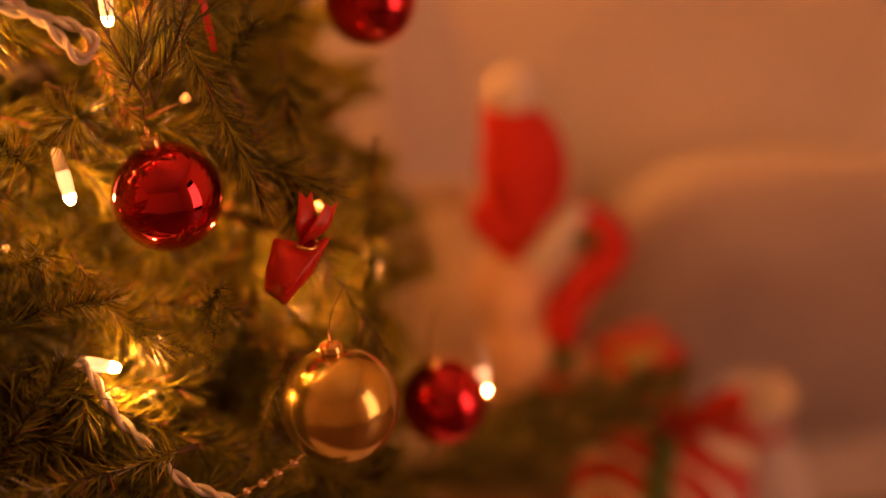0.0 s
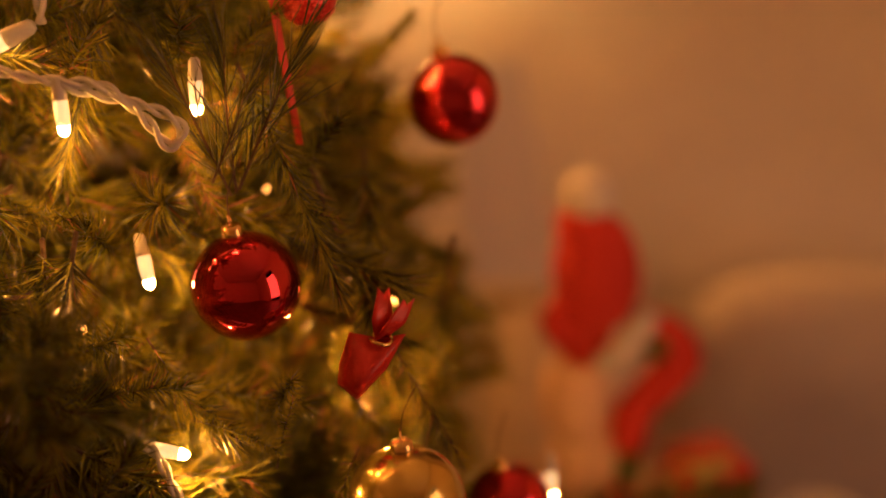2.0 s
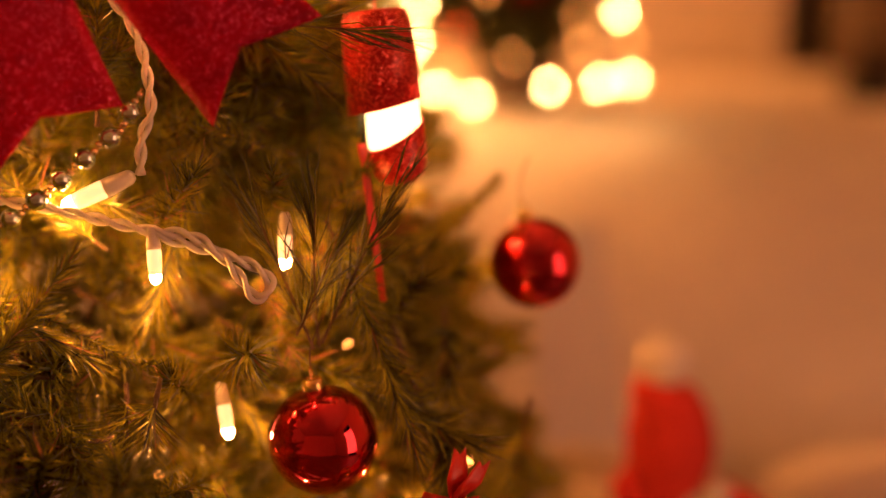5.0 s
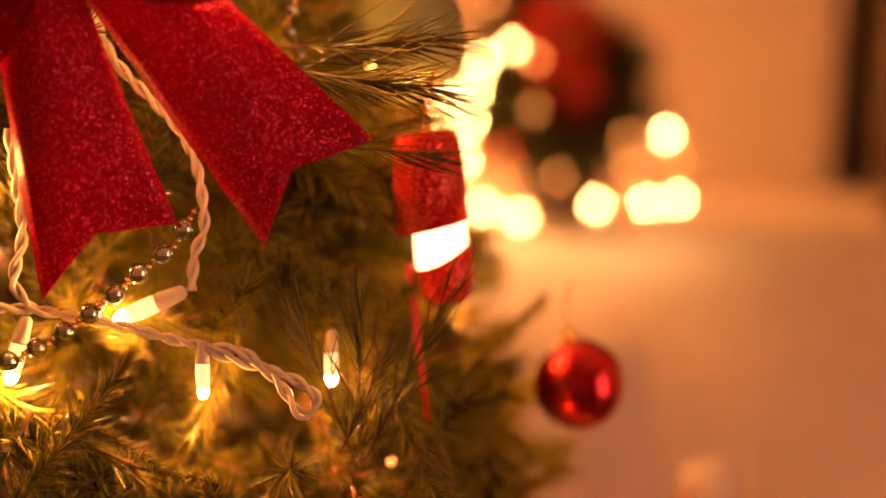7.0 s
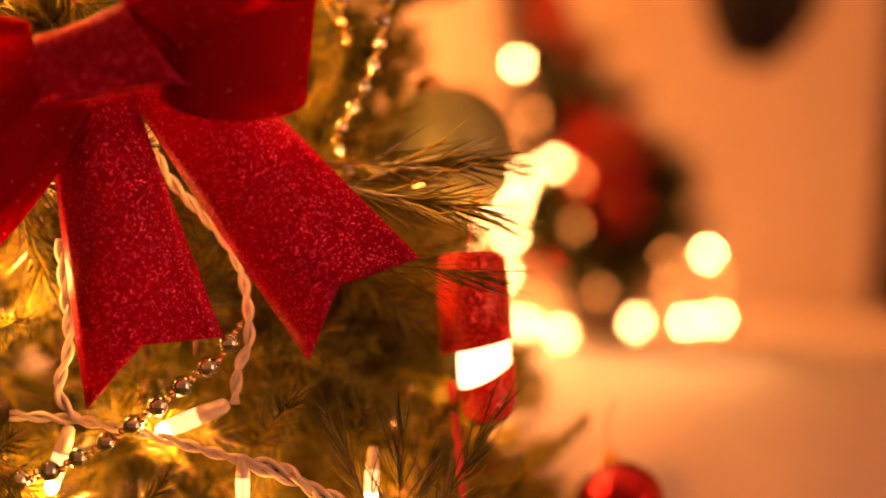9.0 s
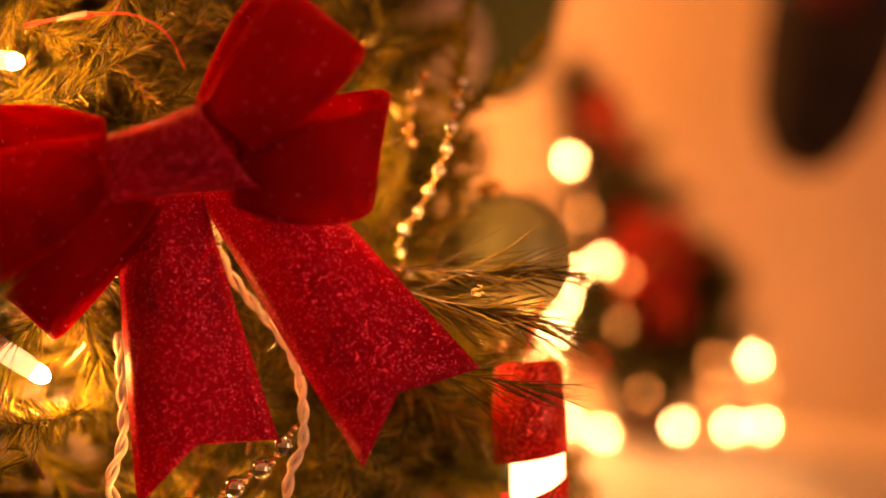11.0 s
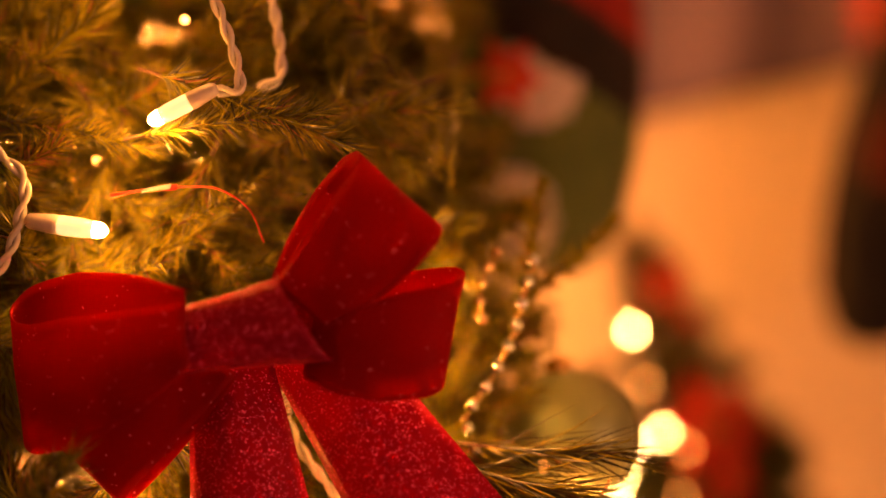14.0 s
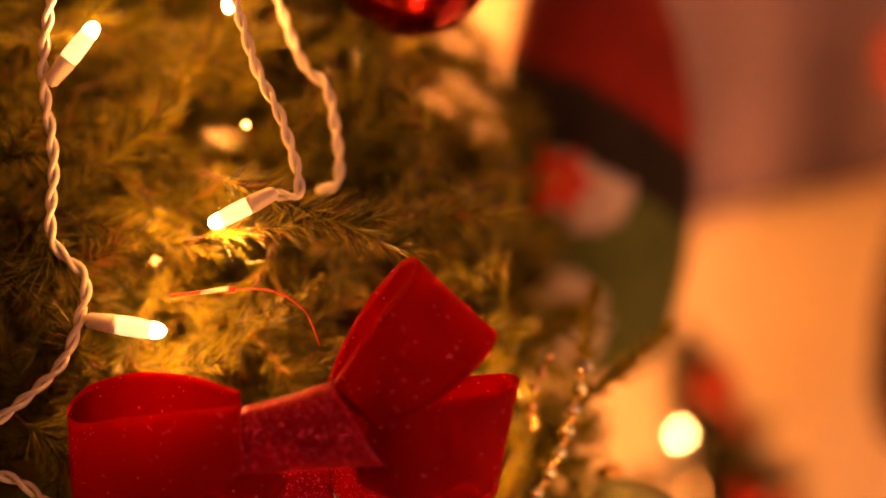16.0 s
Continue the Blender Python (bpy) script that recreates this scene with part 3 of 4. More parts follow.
SPRIGS_HIGH = [
    (KINDS[4], 0.17, (0.152, 1.0, 0.365), (0.26, 1.0, 0.399)),
    (KINDS[0], 0.15, (0.123, 1.0, 0.331), (0.214, 1.0, 0.352)),
    (KINDS[5], 0.17, (0.195, 1.02, 0.362), (0.292, 1.02, 0.394)),
    (KINDS[1], 0.15, (0.079, 1.0, 0.341), (0.182, 1.0, 0.339)),
    (KINDS[1], 0.15, (-0.2394, 0.7918, 1.1164), (-0.143, 0.8045, 1.146)),
    (KINDS[2], 0.15, (-0.3183, 0.7898, 1.1183), (-0.2334, 0.8027, 1.1183)),
    (KINDS[0], 0.15, (-0.2642, 0.815, 1.0316), (-0.1832, 0.8249, 1.0769)),
    (KINDS[2], 0.15, (-0.184, 1.15, 1.249), (-0.11, 1.15, 1.283)),
]
SPRIGS_TOP = [
    (KINDS[1], 0.15, (-0.161, 1.15, 1.177), (-0.084, 1.15, 1.167)),
    (KINDS[4], 0.14, (-0.148, 1.13, 1.207), (-0.087, 1.13, 1.213)),
    (KINDS[0], 0.15, (-0.129, 1.15, 1.136), (-0.063, 1.15, 1.187)),
    (KINDS[5], 0.14, (-0.12, 1.14, 1.109), (-0.043, 1.14, 1.131)),
    (KINDS[1], 0.15, (-0.2336, 0.7904, 1.1515), (-0.1228, 0.8086, 1.1295)),
    (KINDS[4], 0.17, (-0.2101, 0.799, 1.0727), (-0.1574, 0.805, 1.1037)),
]
CLEAR += [(Vector(GOLD), 0.032, 0.14), (Vector(REDA), 0.03, 0.14), (Vector(REDB), 0.028, 0.2), (Vector(REDC), 0.02, 0.16), (Vector(GREEN), 0.030, 0.3), (Vector(TOP), 0.045, 0.14), (Vector(DOLL), 0.10, 0.05)]
for k in range(7):     # a gap along the camera's line of sight high in the tree, through which the wall glimmers
    CLEAR.append((Vector((-0.088 - 0.016 * k, 0.80 + 0.09 * k, 1.225 + 0.020 * k)), 0.028 if k < 3 else 0.008, 0.06))
CLEAR += [(Vector(p), 0.015, 0.12) for p in (*PILL, HEART[0], HEART[1])]
CLEAR += [(Vector(p), 0.004, 0.06) for path in CORDS for p in glide(path, 4)]
CLEAR += [(Vector(p), 0.006, 0.06) for p in ((-0.2376, 0.772, 1.0826), (-0.2129, 0.772, 1.0883))]
CLEAR += [(Vector(p), 0.013, 0.12) for pair in BULBS for p in pair]
CLEAR += [(Vector(p), 0.006, 0.10) for p in (*BEADS_L, *BEADS_R, *BEADS_R2, STRING[0], STRING[1])]
CLEAR += [(Vector(p), 0.024, 0.13) for p in (KNOT, LOOP_UR[0], LOOP_UR[1], LOOP_R[0], LOOP_R[1], LOOP_L[0], LOOP_L[1], LOOP_LL[0], LOOP_LL[1], *TAIL_L, *TAIL_R)]
CLEAR += [(Vector(KNOT).lerp(Vector(p), k), 0.024, 0.13) for p in (*LOOP_UR, *LOOP_R, *LOOP_L, *LOOP_LL) for k in (0.35, 0.7)]
CLEAR += [(sum((Vector(p) for p in q), Vector()) / 4, 0.045, 0.1) for q in (TAIL_L, TAIL_R, (*LOOP_L, KNOT, KNOT), (*LOOP_LL, KNOT, KNOT), (*LOOP_R, KNOT, KNOT), (*LOOP_UR, KNOT, KNOT))]
# ---- ornaments ----
def ball(at, radius, material, label, lean=(0, 0, 1), hook=0.03, flat=1.0):
    ob = thing("bauble", at, label, "christmas ornament", "baubles on the tree")
    turned(ob, lean)
    bm = bmesh.new()
    bmesh.ops.create_uvsphere(bm, u_segments=48, v_segments=32, radius=radius)
    bmesh.ops.scale(bm, vec=(flat, flat, 1), verts=bm.verts)
    part("globe", bm, material, ob)
    c = part("cap", lathe([(radius * 0.19, radius * 0.97), (radius * 0.20, radius * 1.0), (radius * 0.19, radius * 1.16), (radius * 0.14, radius * 1.2), (0.0, radius * 1.2)], 16), M_GOLDCAP, ob, "ridged gold metal cap")
    ring = [Vector((0.004 * math.cos(a), 0, radius * 1.26 + 0.004 * math.sin(a))) for a in (math.pi * 2 * k / 14 for k in range(15))]
    raw("ring", *tube_mesh(ring, 0.0007, 5), M_GOLDCAP, c)
    raw("thread", *tube_mesh(glide([(0, 0, radius * 1.3), (0.002, 0.003, radius * 1.3 + hook * 0.5), (0.0, 0.012, radius * 1.3 + hook)], 4), 0.0004, 5), M_BARK, ob)
    return ob


ball(GOLD, 0.0325, M_GOLDBALL, "satin gold glass bauble hanging low on the tree", (-0.05, 0, 1))
ball(REDA, 0.0305, M_REDBALL, "glossy red mirror bauble with a gold cap", (-0.16, 0, 1))
ball(REDB, 0.0295, M_REDBALL, "glossy red mirror bauble at the edge of the tree", (-0.25, 0.1, 1))
ball(REDC, 0.028, M_REDBALL, "red bauble hanging behind the satin gold one", (-0.2, 0, 1))
ball(GREEN, 0.042, M_GREENBALL, "frosted grey-green bauble behind long needles", (-0.3, 0, 1))
ball(TOP, 0.050, M_REDBALL, "large glossy red bauble high on the tree", (0, 0, 1))


def capsule():
    """A tilted lantern of two glitter shells with lit frosted glass between."""
    a, b = Vector(PILL[0]), Vector(PILL[1])
    way, ln = (a - b).normalized(), (a - b).length
    ob = thing("lantern_ornament", b, "red glitter lantern ornament with a lit frosted dome", "christmas ornament")
    turned(ob, way)
    q = way.to_track_quat("Z", "Y").inverted()
    r, high, aside = 0.0215, q @ Vector((0.75, 0.65, 0)), q @ Vector((0.0045, -0.002, 0))
    cup, glass, n = 0.0168, 0.0158, 28
    bm = lathe([(0.003, 0.0), (cup * 0.5, 0.0008), (cup * 0.82, 0.005), (cup * 0.96, 0.012), (cup, 0.020), (cup, 0.030), (cup * 0.94, 0.030), (cup * 0.9, 0.014), (0.003, 0.006)], n)
    for v in bm.verts:
        if v.co.z > 0.025:
            v.co.z = 0.029 + 0.009 * (v.co.x * high.x + v.co.y * high.y) / cup
    part("lower_shell", bm, M_GLITTER_RED, ob).location = aside
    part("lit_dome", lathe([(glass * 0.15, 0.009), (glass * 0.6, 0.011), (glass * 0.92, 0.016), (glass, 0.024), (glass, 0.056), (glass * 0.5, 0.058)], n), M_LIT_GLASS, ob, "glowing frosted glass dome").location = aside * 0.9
    bm = lathe([(r * 0.97, 0.0455), (r, 0.0445), (r * 0.98, ln * 0.72), (r * 0.90, ln - 0.004), (r * 0.82, ln), (0.003, ln + 0.001), (0.003, ln - 0.003), (r * 0.78, ln - 0.004), (r * 0.94, 0.047)], n)
    for v in bm.verts:
        if v.co.z < 0.05:
            v.co.z += 0.004 * (v.co.x * high.x + v.co.y * high.y) / r
    part("upper_shell", bm, M_GLITTER_RED, ob)
    raw("thread", *tube_mesh(glide([(0, 0, ln), (0.0, 0.006, ln + 0.02), (0, 0.02, ln + 0.035)], 4), 0.0006, 5), M_STRING, ob)


capsule()


def strip(name, line, across, widths, material, parent, label="", cols=8, bulge=0.0, thick=0.0007, notch=0.0):
    """A ribbon along a line; across gives its width's direction at each point."""
    verts, faces, n = [], [], len(line)
    for i, p in enumerate(line):
        f = i / (n - 1) * (len(across) - 1)
        k = min(int(f), len(across) - 2)
        a = Vector(across[k]).lerp(Vector(across[k + 1]), f - k).normalized()
        f = i / (n - 1) * (len(widths) - 1)
        k = min(int(f), len(widths) - 2)
        w = widths[k] + (widths[k + 1] - widths[k]) * (f - k)
        way = (line[min(i + 1, n - 1)] - line[max(i - 1, 0)]).normalized()
        out = way.cross(a)
        for c in range(cols + 1):
            s = c / cols * 2 - 1
            pull = notch * (1 - abs(s)) * max(0.0, (i / (n - 1) - 0.55) / 0.45)
            verts.append(p + a * (s * w / 2) + out * bulge * (1 - s * s) + out * 0.0012 * noise.noise(p * 40 + a * s) - way * pull)
    for i in range(n - 1):
        for c in range(cols):
            a = i * (cols + 1) + c
            faces.append((a, a + 1, a + cols + 2, a + cols + 1))
    ob = raw(name, verts, faces, material, parent, label)
    sm = ob.modifiers.new("thick", "SOLIDIFY")
    sm.thickness, sm.offset = thick, 0
    return ob


def local(points, at):
    return [Vector(p) - Vector(at) for p in points]


def heart():
    at = Vector(HEART[0])
    ob = thing("ribbon_heart", at, "small folded red satin heart with ribbon tails", "christmas ornament")
    tip, left = Vector(HEART[1]) - at, Vector(HEART[2]) - at
    bm = bmesh.new()
    rim = [Vector((0, 0, 0)), left * 0.55 + Vector((-0.004, 0, 0.012)), left, left * 0.7 + tip * 0.45 + Vector((-0.002, 0, 0)), tip, tip * 0.5 + Vector((0.010, 0, 0)), Vector((0.014, 0, 0.002))]
    mid = (left + tip) * 0.42
    front, back = bm.verts.new(mid + Vector((0.003, -0.014, 0))), bm.verts.new(mid + Vector((0, 0.010, 0)))
    vs = [bm.verts.new(p) for p in rim]
    for a, b in zip(vs, vs[1:] + vs[:1]):
        bm.faces.new((front, a, b))
        bm.faces.new((back, b, a))
    bmesh.ops.subdivide_edges(bm, edges=bm.edges[:], cuts=2, use_grid_fill=True, smooth=0.25)
    part("folded_heart", bm, M_SATIN, ob)
    for k, end in enumerate((HEART[3], HEART[4])):
        e = Vector(end) - at
        strip("tail", glide([(0, 0, 0), e * 0.5 + Vector((0, -0.006, 0.0)), e]), [(1, 0.4, 0), (0.7, 0.7, -0.3)], [0.007, 0.013, 0.009], M_SATIN, ob, cols=4, notch=0.004)
    ring = [Vector((0.006 * math.cos(a), 0.006 * math.sin(a) - 0.002, 0.001 * math.sin(2 * a))) for a in (math.pi * 2 * k / 16 for k in range(17))]
    raw("ring", *tube_mesh(ring, 0.0013, 6), M_GOLDCAP, ob, "gold wire ring")


heart()

red = thing("hanging_ribbon", STRING[0], "narrow red ribbon hanging between branches", "ribbon")
strip("band", glide(local([Vector(STRING[0]) + Vector((-0.004, 0.004, 0.03)), STRING[0], STRING[1]], STRING[0])), [(1, 0.3, 0), (0.6, 0.8, 0), (1, 0, 0)], [0.005, 0.005, 0.004], M_STRING, red, cols=3)

# ---- the big bow ----
bow = thing("ribbon_bow", KNOT, "large red glitter ribbon bow with two notched tails", "bow")


def tail(corners, slack):
    """A notched tail from its four corners: top left, top right, bottom left, bottom right."""
    tl, tr, bl, br = (Vector(c) - Vector(KNOT) for c in corners)
    verts, faces, rows, cols = [], [], 24, 12
    for j in range(rows + 1):
        v = j / rows
        for i in range(cols + 1):
            s = i / cols
            cut = 0.115 * (1 - abs(2 * s - 1)) * max(0.0, (v - 0.5) / 0.5)
            w = v - cut
            p = tl.lerp(tr, s).lerp(bl.lerp(br, s), w)
            p.y += -slack * math.sin(math.pi * w) + 0.004 * math.cos(5 * s + 2 * w) + 0.006 * (2 * s - 1) ** 2
            verts.append(p)
    for j in range(rows):
        for i in range(cols):
            a = j * (cols + 1) + i
            faces.append((a, a + cols + 1, a + cols + 2, a + 1))
    ob = raw("tail", verts, faces, M_RIBBON, bow, "glitter ribbon tail with a swallow-tail end")
    sm = ob.modifiers.new("thick", "SOLIDIFY")
    sm.thickness, sm.offset = 0.0009, 0


tail(TAIL_L, 0.004)
tail(TAIL_R, 0.004)


def loop(ends, pinch, near, root):
    """A loop of ribbon from the knot out to a fold between two ends, and back; near: how far its front ply stands off its middle."""
    a, b = Vector(ends[0]) - Vector(KNOT), Vector(ends[1]) - Vector(KNOT)
    wd, k, f = a - b, Vector(root), Vector(near)
    out, w = (a + b) / 2 - k, wd.length
    line = glide([k + f * 0.35, k + out * 0.30 + f * 0.85, k + out * 0.62 + f * 1.05, k + out * 0.90 + f * 0.85, k + out * 1.0,
                  k + out * 0.90 - f * 0.9, k + out * 0.62 - f * 1.05, k + out * 0.3 - f * 0.8, k - f * 0.3], 6)
    mid = pinch * 0.45 + w * 0.55
    strip("loop", line, [wd, wd], [pinch, mid, w * 0.96, w, w, w, w * 0.96, mid, pinch], M_LOOP, bow, "", 12, 0.0)


loop(LOOP_UR, 0.034, (0.007, -0.015, -0.004), (0.026, 0.004, 0.014))
loop(LOOP_R, 0.034, (-0.001, -0.014, -0.006), (0.034, 0.010, -0.004))
loop(LOOP_L, 0.032, (0.004, -0.013, -0.011), (-0.025, -0.012, -0.003))
loop(LOOP_LL, 0.045, (0.002, -0.010, 0.004), (-0.024, 0.018, -0.014))
verts, faces, rows, cols = [], [], 36, 14
for i in range(rows):
    a = 2 * math.pi * i / rows
    for c in range(cols + 1):
        u = c / cols * 2 - 1
        big = 1.0 + 0.06 * u + 0.05 * u * u + 0.02 * noise.noise((u * 2, math.cos(a) * 1.5, math.sin(a) * 1.5))
        verts.append((-0.028 + (u + 1) * (0.030 - 0.008 * math.sin(a)), 0.001 - 0.0125 * big * math.copysign(abs(math.cos(a)) ** 0.75, math.cos(a)), 0.0080 * u - 0.001 + 0.0178 * big * math.sin(a)))
for i in range(rows):
    for c in range(cols):
        p, q = i * (cols + 1) + c, (i + 1) % rows * (cols + 1) + c
        faces.append((p, p + 1, q + 1, q))
knot = raw("knot", verts, faces, M_RIBBON, bow, "ribbon band wrapped round the middle")
sm = knot.modifiers.new("thick", "SOLIDIFY")
sm.thickness, sm.offset = 0.0009, 0

# ---- twisted paper hanger above the bow ----
HANGER = [(-0.2439, 0.772, 1.0813), (-0.208, 0.772, 1.0895)]
LINE = [(-0.208, 0.772, 1.0895), (-0.1863, 0.772, 1.0906), (-0.1679, 0.772, 1.0816), (-0.1576, 0.772, 1.0646)]
hanger = thing("ornament_hanger", HANGER[0], "twisted red and blue paper strip on a thin red thread", "christmas ornament")
strip("paper_strip", glide(local([HANGER[0], (Vector(HANGER[0]) + Vector(HANGER[1])) / 2 + Vector((0, -0.001, 0.0005)), HANGER[1]], HANGER[0])), [(0, 0, 1), (0, 1, 0.4), (0, 0.2, 1)], [0.002, 0.0035, 0.003], M_STRING, hanger, cols=3)
strip("blue_fold", glide(local([(Vector(HANGER[0]) * 0.5 + Vector(HANGER[1]) * 0.5) + Vector((0, -0.002, 0)), Vector(HANGER[1]) + Vector((-0.003, -0.002, 0))], HANGER[0])), [(0, 0.2, 1), (0, 0.5, 1)], [0.002, 0.003], M_GREYCARD, hanger, "pale blue fold", cols=3)
raw("thread", *tube_mesh(glide(local(LINE, HANGER[0])), 0.0005, 5), M_STRING, hanger)

# ---- light strings on the tree ----
lights = thing("light_string", (AX, AY, 0.9), "white twisted-cord string of small warm lit bulbs", "string lights")
ORIGIN = Vector((AX, AY, 0.9))


def cord(points, pitch=0.028):
    line = glide([Vector(p) - ORIGIN for p in points], 14)
    far, verts, faces = 0.0, [], []
    for phase in (0.0, math.pi):
        far, out, side = 0.0, [], None
        for i, p in enumerate(line):
            if i:
                far += (p - line[i - 1]).length
            way = (line[min(i + 1, len(line) - 1)] - line[max(i - 1, 0)]).normalized()
            side = way.orthogonal() if side is None else (side - way * side.dot(way))
            side.normalize()
            a = far / pitch * 2 * math.pi + phase
            out.append(p + (side * math.cos(a) + way.cross(side) * math.sin(a)) * 0.0018)
        tube_mesh(out, 0.00165, 8, verts, faces)
    raw("cord", verts, faces, M_CORD, lights)


SOCKET = lathe([(0.0022, 0.0), (0.0038, 0.002), (0.0047, 0.011), (0.0050, 0.0135), (0.0048, 0.016), (0.002, 0.016)], 14)
me_socket = bpy.data.meshes.new("socket")
SOCKET.to_mesh(me_socket)
me_socket.materials.append(M_SOCKET)
me_socket.shade_smooth()
GLOBE = lathe([(0.0042, 0.014), (0.0049, 0.018), (0.0048, 0.027), (0.0041, 0.033)], 16)
me_globe = bpy.data.meshes.new("bulb")
GLOBE.to_mesh(me_globe)
me_globe.materials.append(M_BULB)
me_globe.shade_smooth()
TIPM = lathe([(0.0041, 0.0325), (0.0038, 0.036), (0.0028, 0.0385), (0.0010, 0.0398)], 16)
me_tip = bpy.data.meshes.new("bulb_tip")
TIPM.to_mesh(me_tip)
me_tip.materials.append(M_TIP)
me_tip.shade_smooth()


bmg = bmesh.new()
bmesh.ops.create_icosphere(bmg, subdivisions=2, radius=0.0024)
me_glint = bpy.data.meshes.new("glint_bulb")
bmg.to_mesh(me_glint)
bmg.free()
me_glint.materials.append(M_GLINT)

me_fill_bulb = me_glint.copy()
me_fill_bulb.materials[0] = M_FILL_BULB


def bulb(start, end, size=None):
    a, b = Vector(start) - ORIGIN, Vector(end) - ORIGIN
    so = new("socket", me_socket)
    so.parent = lights
    so.rotation_mode = "QUATERNION"
    s = size or max(0.8, min(1.25, (b - a).length / 0.04))
    so.matrix_basis = Matrix.Translation(b) @ (b - a).to_track_quat("Z", "Y").to_matrix().to_4x4() @ Matrix.Translation((0, 0, -0.0398 * s)) @ Matrix.Scale(s, 4)
    for nm, me in (("bulb", me_globe), ("bulb_tip", me_tip)):
        o = new(nm, me)
        o.parent = so
    return so


for path in CORDS:
    cord(path)
for pair in BULBS:
    bulb(*pair)
# unseen fill bulbs, not part of the visible string
for p in FILL_BULBS:
    g = new("glint_bulb", me_fill_bulb)
    g.parent, g.location = lights, Vector(p) - ORIGIN
me_veiled = me_glint.copy()
me_veiled.materials[0] = M_VEILED
for p in ((-0.080, 0.802, 1.003), (-0.062, 0.800, 1.020)):
    g = new("glint_bulb", me_veiled)
    g.parent, g.location = lights, Vector(p) - ORIGIN
for pair in GLINTS:
    g = new("glint_bulb", me_glint)
    g.parent, g.location = lights, Vector(pair[1]) - ORIGIN
# ---- bead garlands ----
def beads(points, radius, material, label, spacers=False):
    line = glide(points, 40)
    ob = thing("bead_garland", line[0], label, "garland")
    raw("thread", *tube_mesh([p - line[0] for p in line[::8]] + [line[-1] - line[0]], 0.0006, 5), M_GOLDCAP, ob)
    bm = bmesh.new()
    bmesh.ops.create_uvsphere(bm, u_segments=14, v_segments=10, radius=radius)
    me = bpy.data.meshes.new("bead")
    bm.to_mesh(me)
    bm.free()
    me.materials.append(material)
    me.shade_smooth()
    bm = bmesh.new()
    bmesh.ops.create_icosphere(bm, subdivisions=2, radius=radius * 0.36)
    me_spacer = bpy.data.meshes.new("spacer_bead")
    bm.to_mesh(me_spacer)
    bm.free()
    me_spacer.materials.append(M_GOLDBEAD)
    me_spacer.shade_smooth()
    gone, last = 0.0, line[0]
    for i, p in enumerate(line):
        gone += (p - last).length
        last = p
        if i == 0 or gone >= radius * 2.9:
            gone = 0.0
            o = new("bead", me)
            o.parent, o.location = ob, p - line[0]
            if spacers and i + 12 < len(line):
                for side in (-1, 1):
                    o = new("spacer_bead", me_spacer)
                    o.parent, o.location = ob, p - line[0] + (line[i + 1] - p).normalized() * radius * 1.5 + Vector((0.0012 * side, -0.001, 0.0018 * side))


beads(BEADS_L, 0.0058, M_BEAD, "string of silver-blue metal beads with tiny gold spacers", True)
beads(BEADS_R, 0.0045, M_BEAD, "string of silver beads with gold spacers beside the bow", True)
beads(BEADS_R2, 0.0036, M_GOLDBEAD, "second strand of small gold beads")
beads(BEADS_B, 0.0034, M_GOLDBEAD, "string of tiny gold beads low on the tree")

# ---- figure on the far side of the tree ----
def figure():
    """A plump hanging plush figure with red top, black belt and green base."""
    bm = lathe([(0.004, -0.19), (0.04, -0.185), (0.066, -0.15), (0.082, -0.09), (0.089, -0.02), (0.088, 0.04), (0.078, 0.10), (0.062, 0.16), (0.05, 0.21), (0.02, 0.26), (0.004, 0.27)], 72)
    bmesh.ops.subdivide_edges(bm, edges=[e for e in bm.edges if abs(e.verts[0].co.z - e.verts[1].co.z) > 0.01], cuts=9)
    for f in bm.faces:
        c = f.calc_center_median()
        h = c.z - 0.55 * c.x * -1.0
        f.material_index = 0 if h > 0.045 else 1 if h > -0.02 else 2 if min(((c.x + 0.012) / 0.034) ** 2 + ((c.z + 0.03) / 0.04) ** 2, ((c.x + 0.042) / 0.045) ** 2 + ((c.z + 0.145) / 0.045) ** 2) < 1 else 3
    ob = part("plush_figure", bm, [M_DARKRED, M_BLACK, M_FUR, M_GREEN])
    ob.matrix_basis = pose(*FIGURE, 0, -6, 10)
    return tagged(ob, "plump plush figure in red, black and green on the tree", "plush figure")


figure()

# ---- second, small tree on the cloth ----
mini = thing("small_tree", (0.16, 1.83, 0.69), "small dark fir tree with red flowers on white cloth", "christmas tree")
part("pot", lathe([(0.035, 0.0), (0.045, 0.005), (0.055, 0.06), (0.058, 0.065), (0.05, 0.065), (0.045, 0.055)], 20), M_BROWNWOOD, mini)
raw("trunk", *tube_mesh([Vector((0, 0, 0.03)), Vector((-0.035, 0, 0.25)), Vector((-0.135, 0, 0.46))], [0.008, 0.006, 0.002], 8), M_BARK, mini)
rnd = random.Random(5)
SMALL_SPRIG = sprig_meshes("needles", 0.15, 260, 0.055, 0.0052, 52, 41, MIX, (0.12, 0.88, 0.0))


def small_branch(at, way, size):
    st, me = SMALL_SPRIG
    ob = new("branch", st)
    ob.parent = mini
    ob.matrix_basis = Matrix.Translation(at) @ way.to_track_quat("Z", "Y").to_matrix().to_4x4() @ Matrix.Scale(size, 4)
    nd = new("needles", me)
    nd.parent = ob


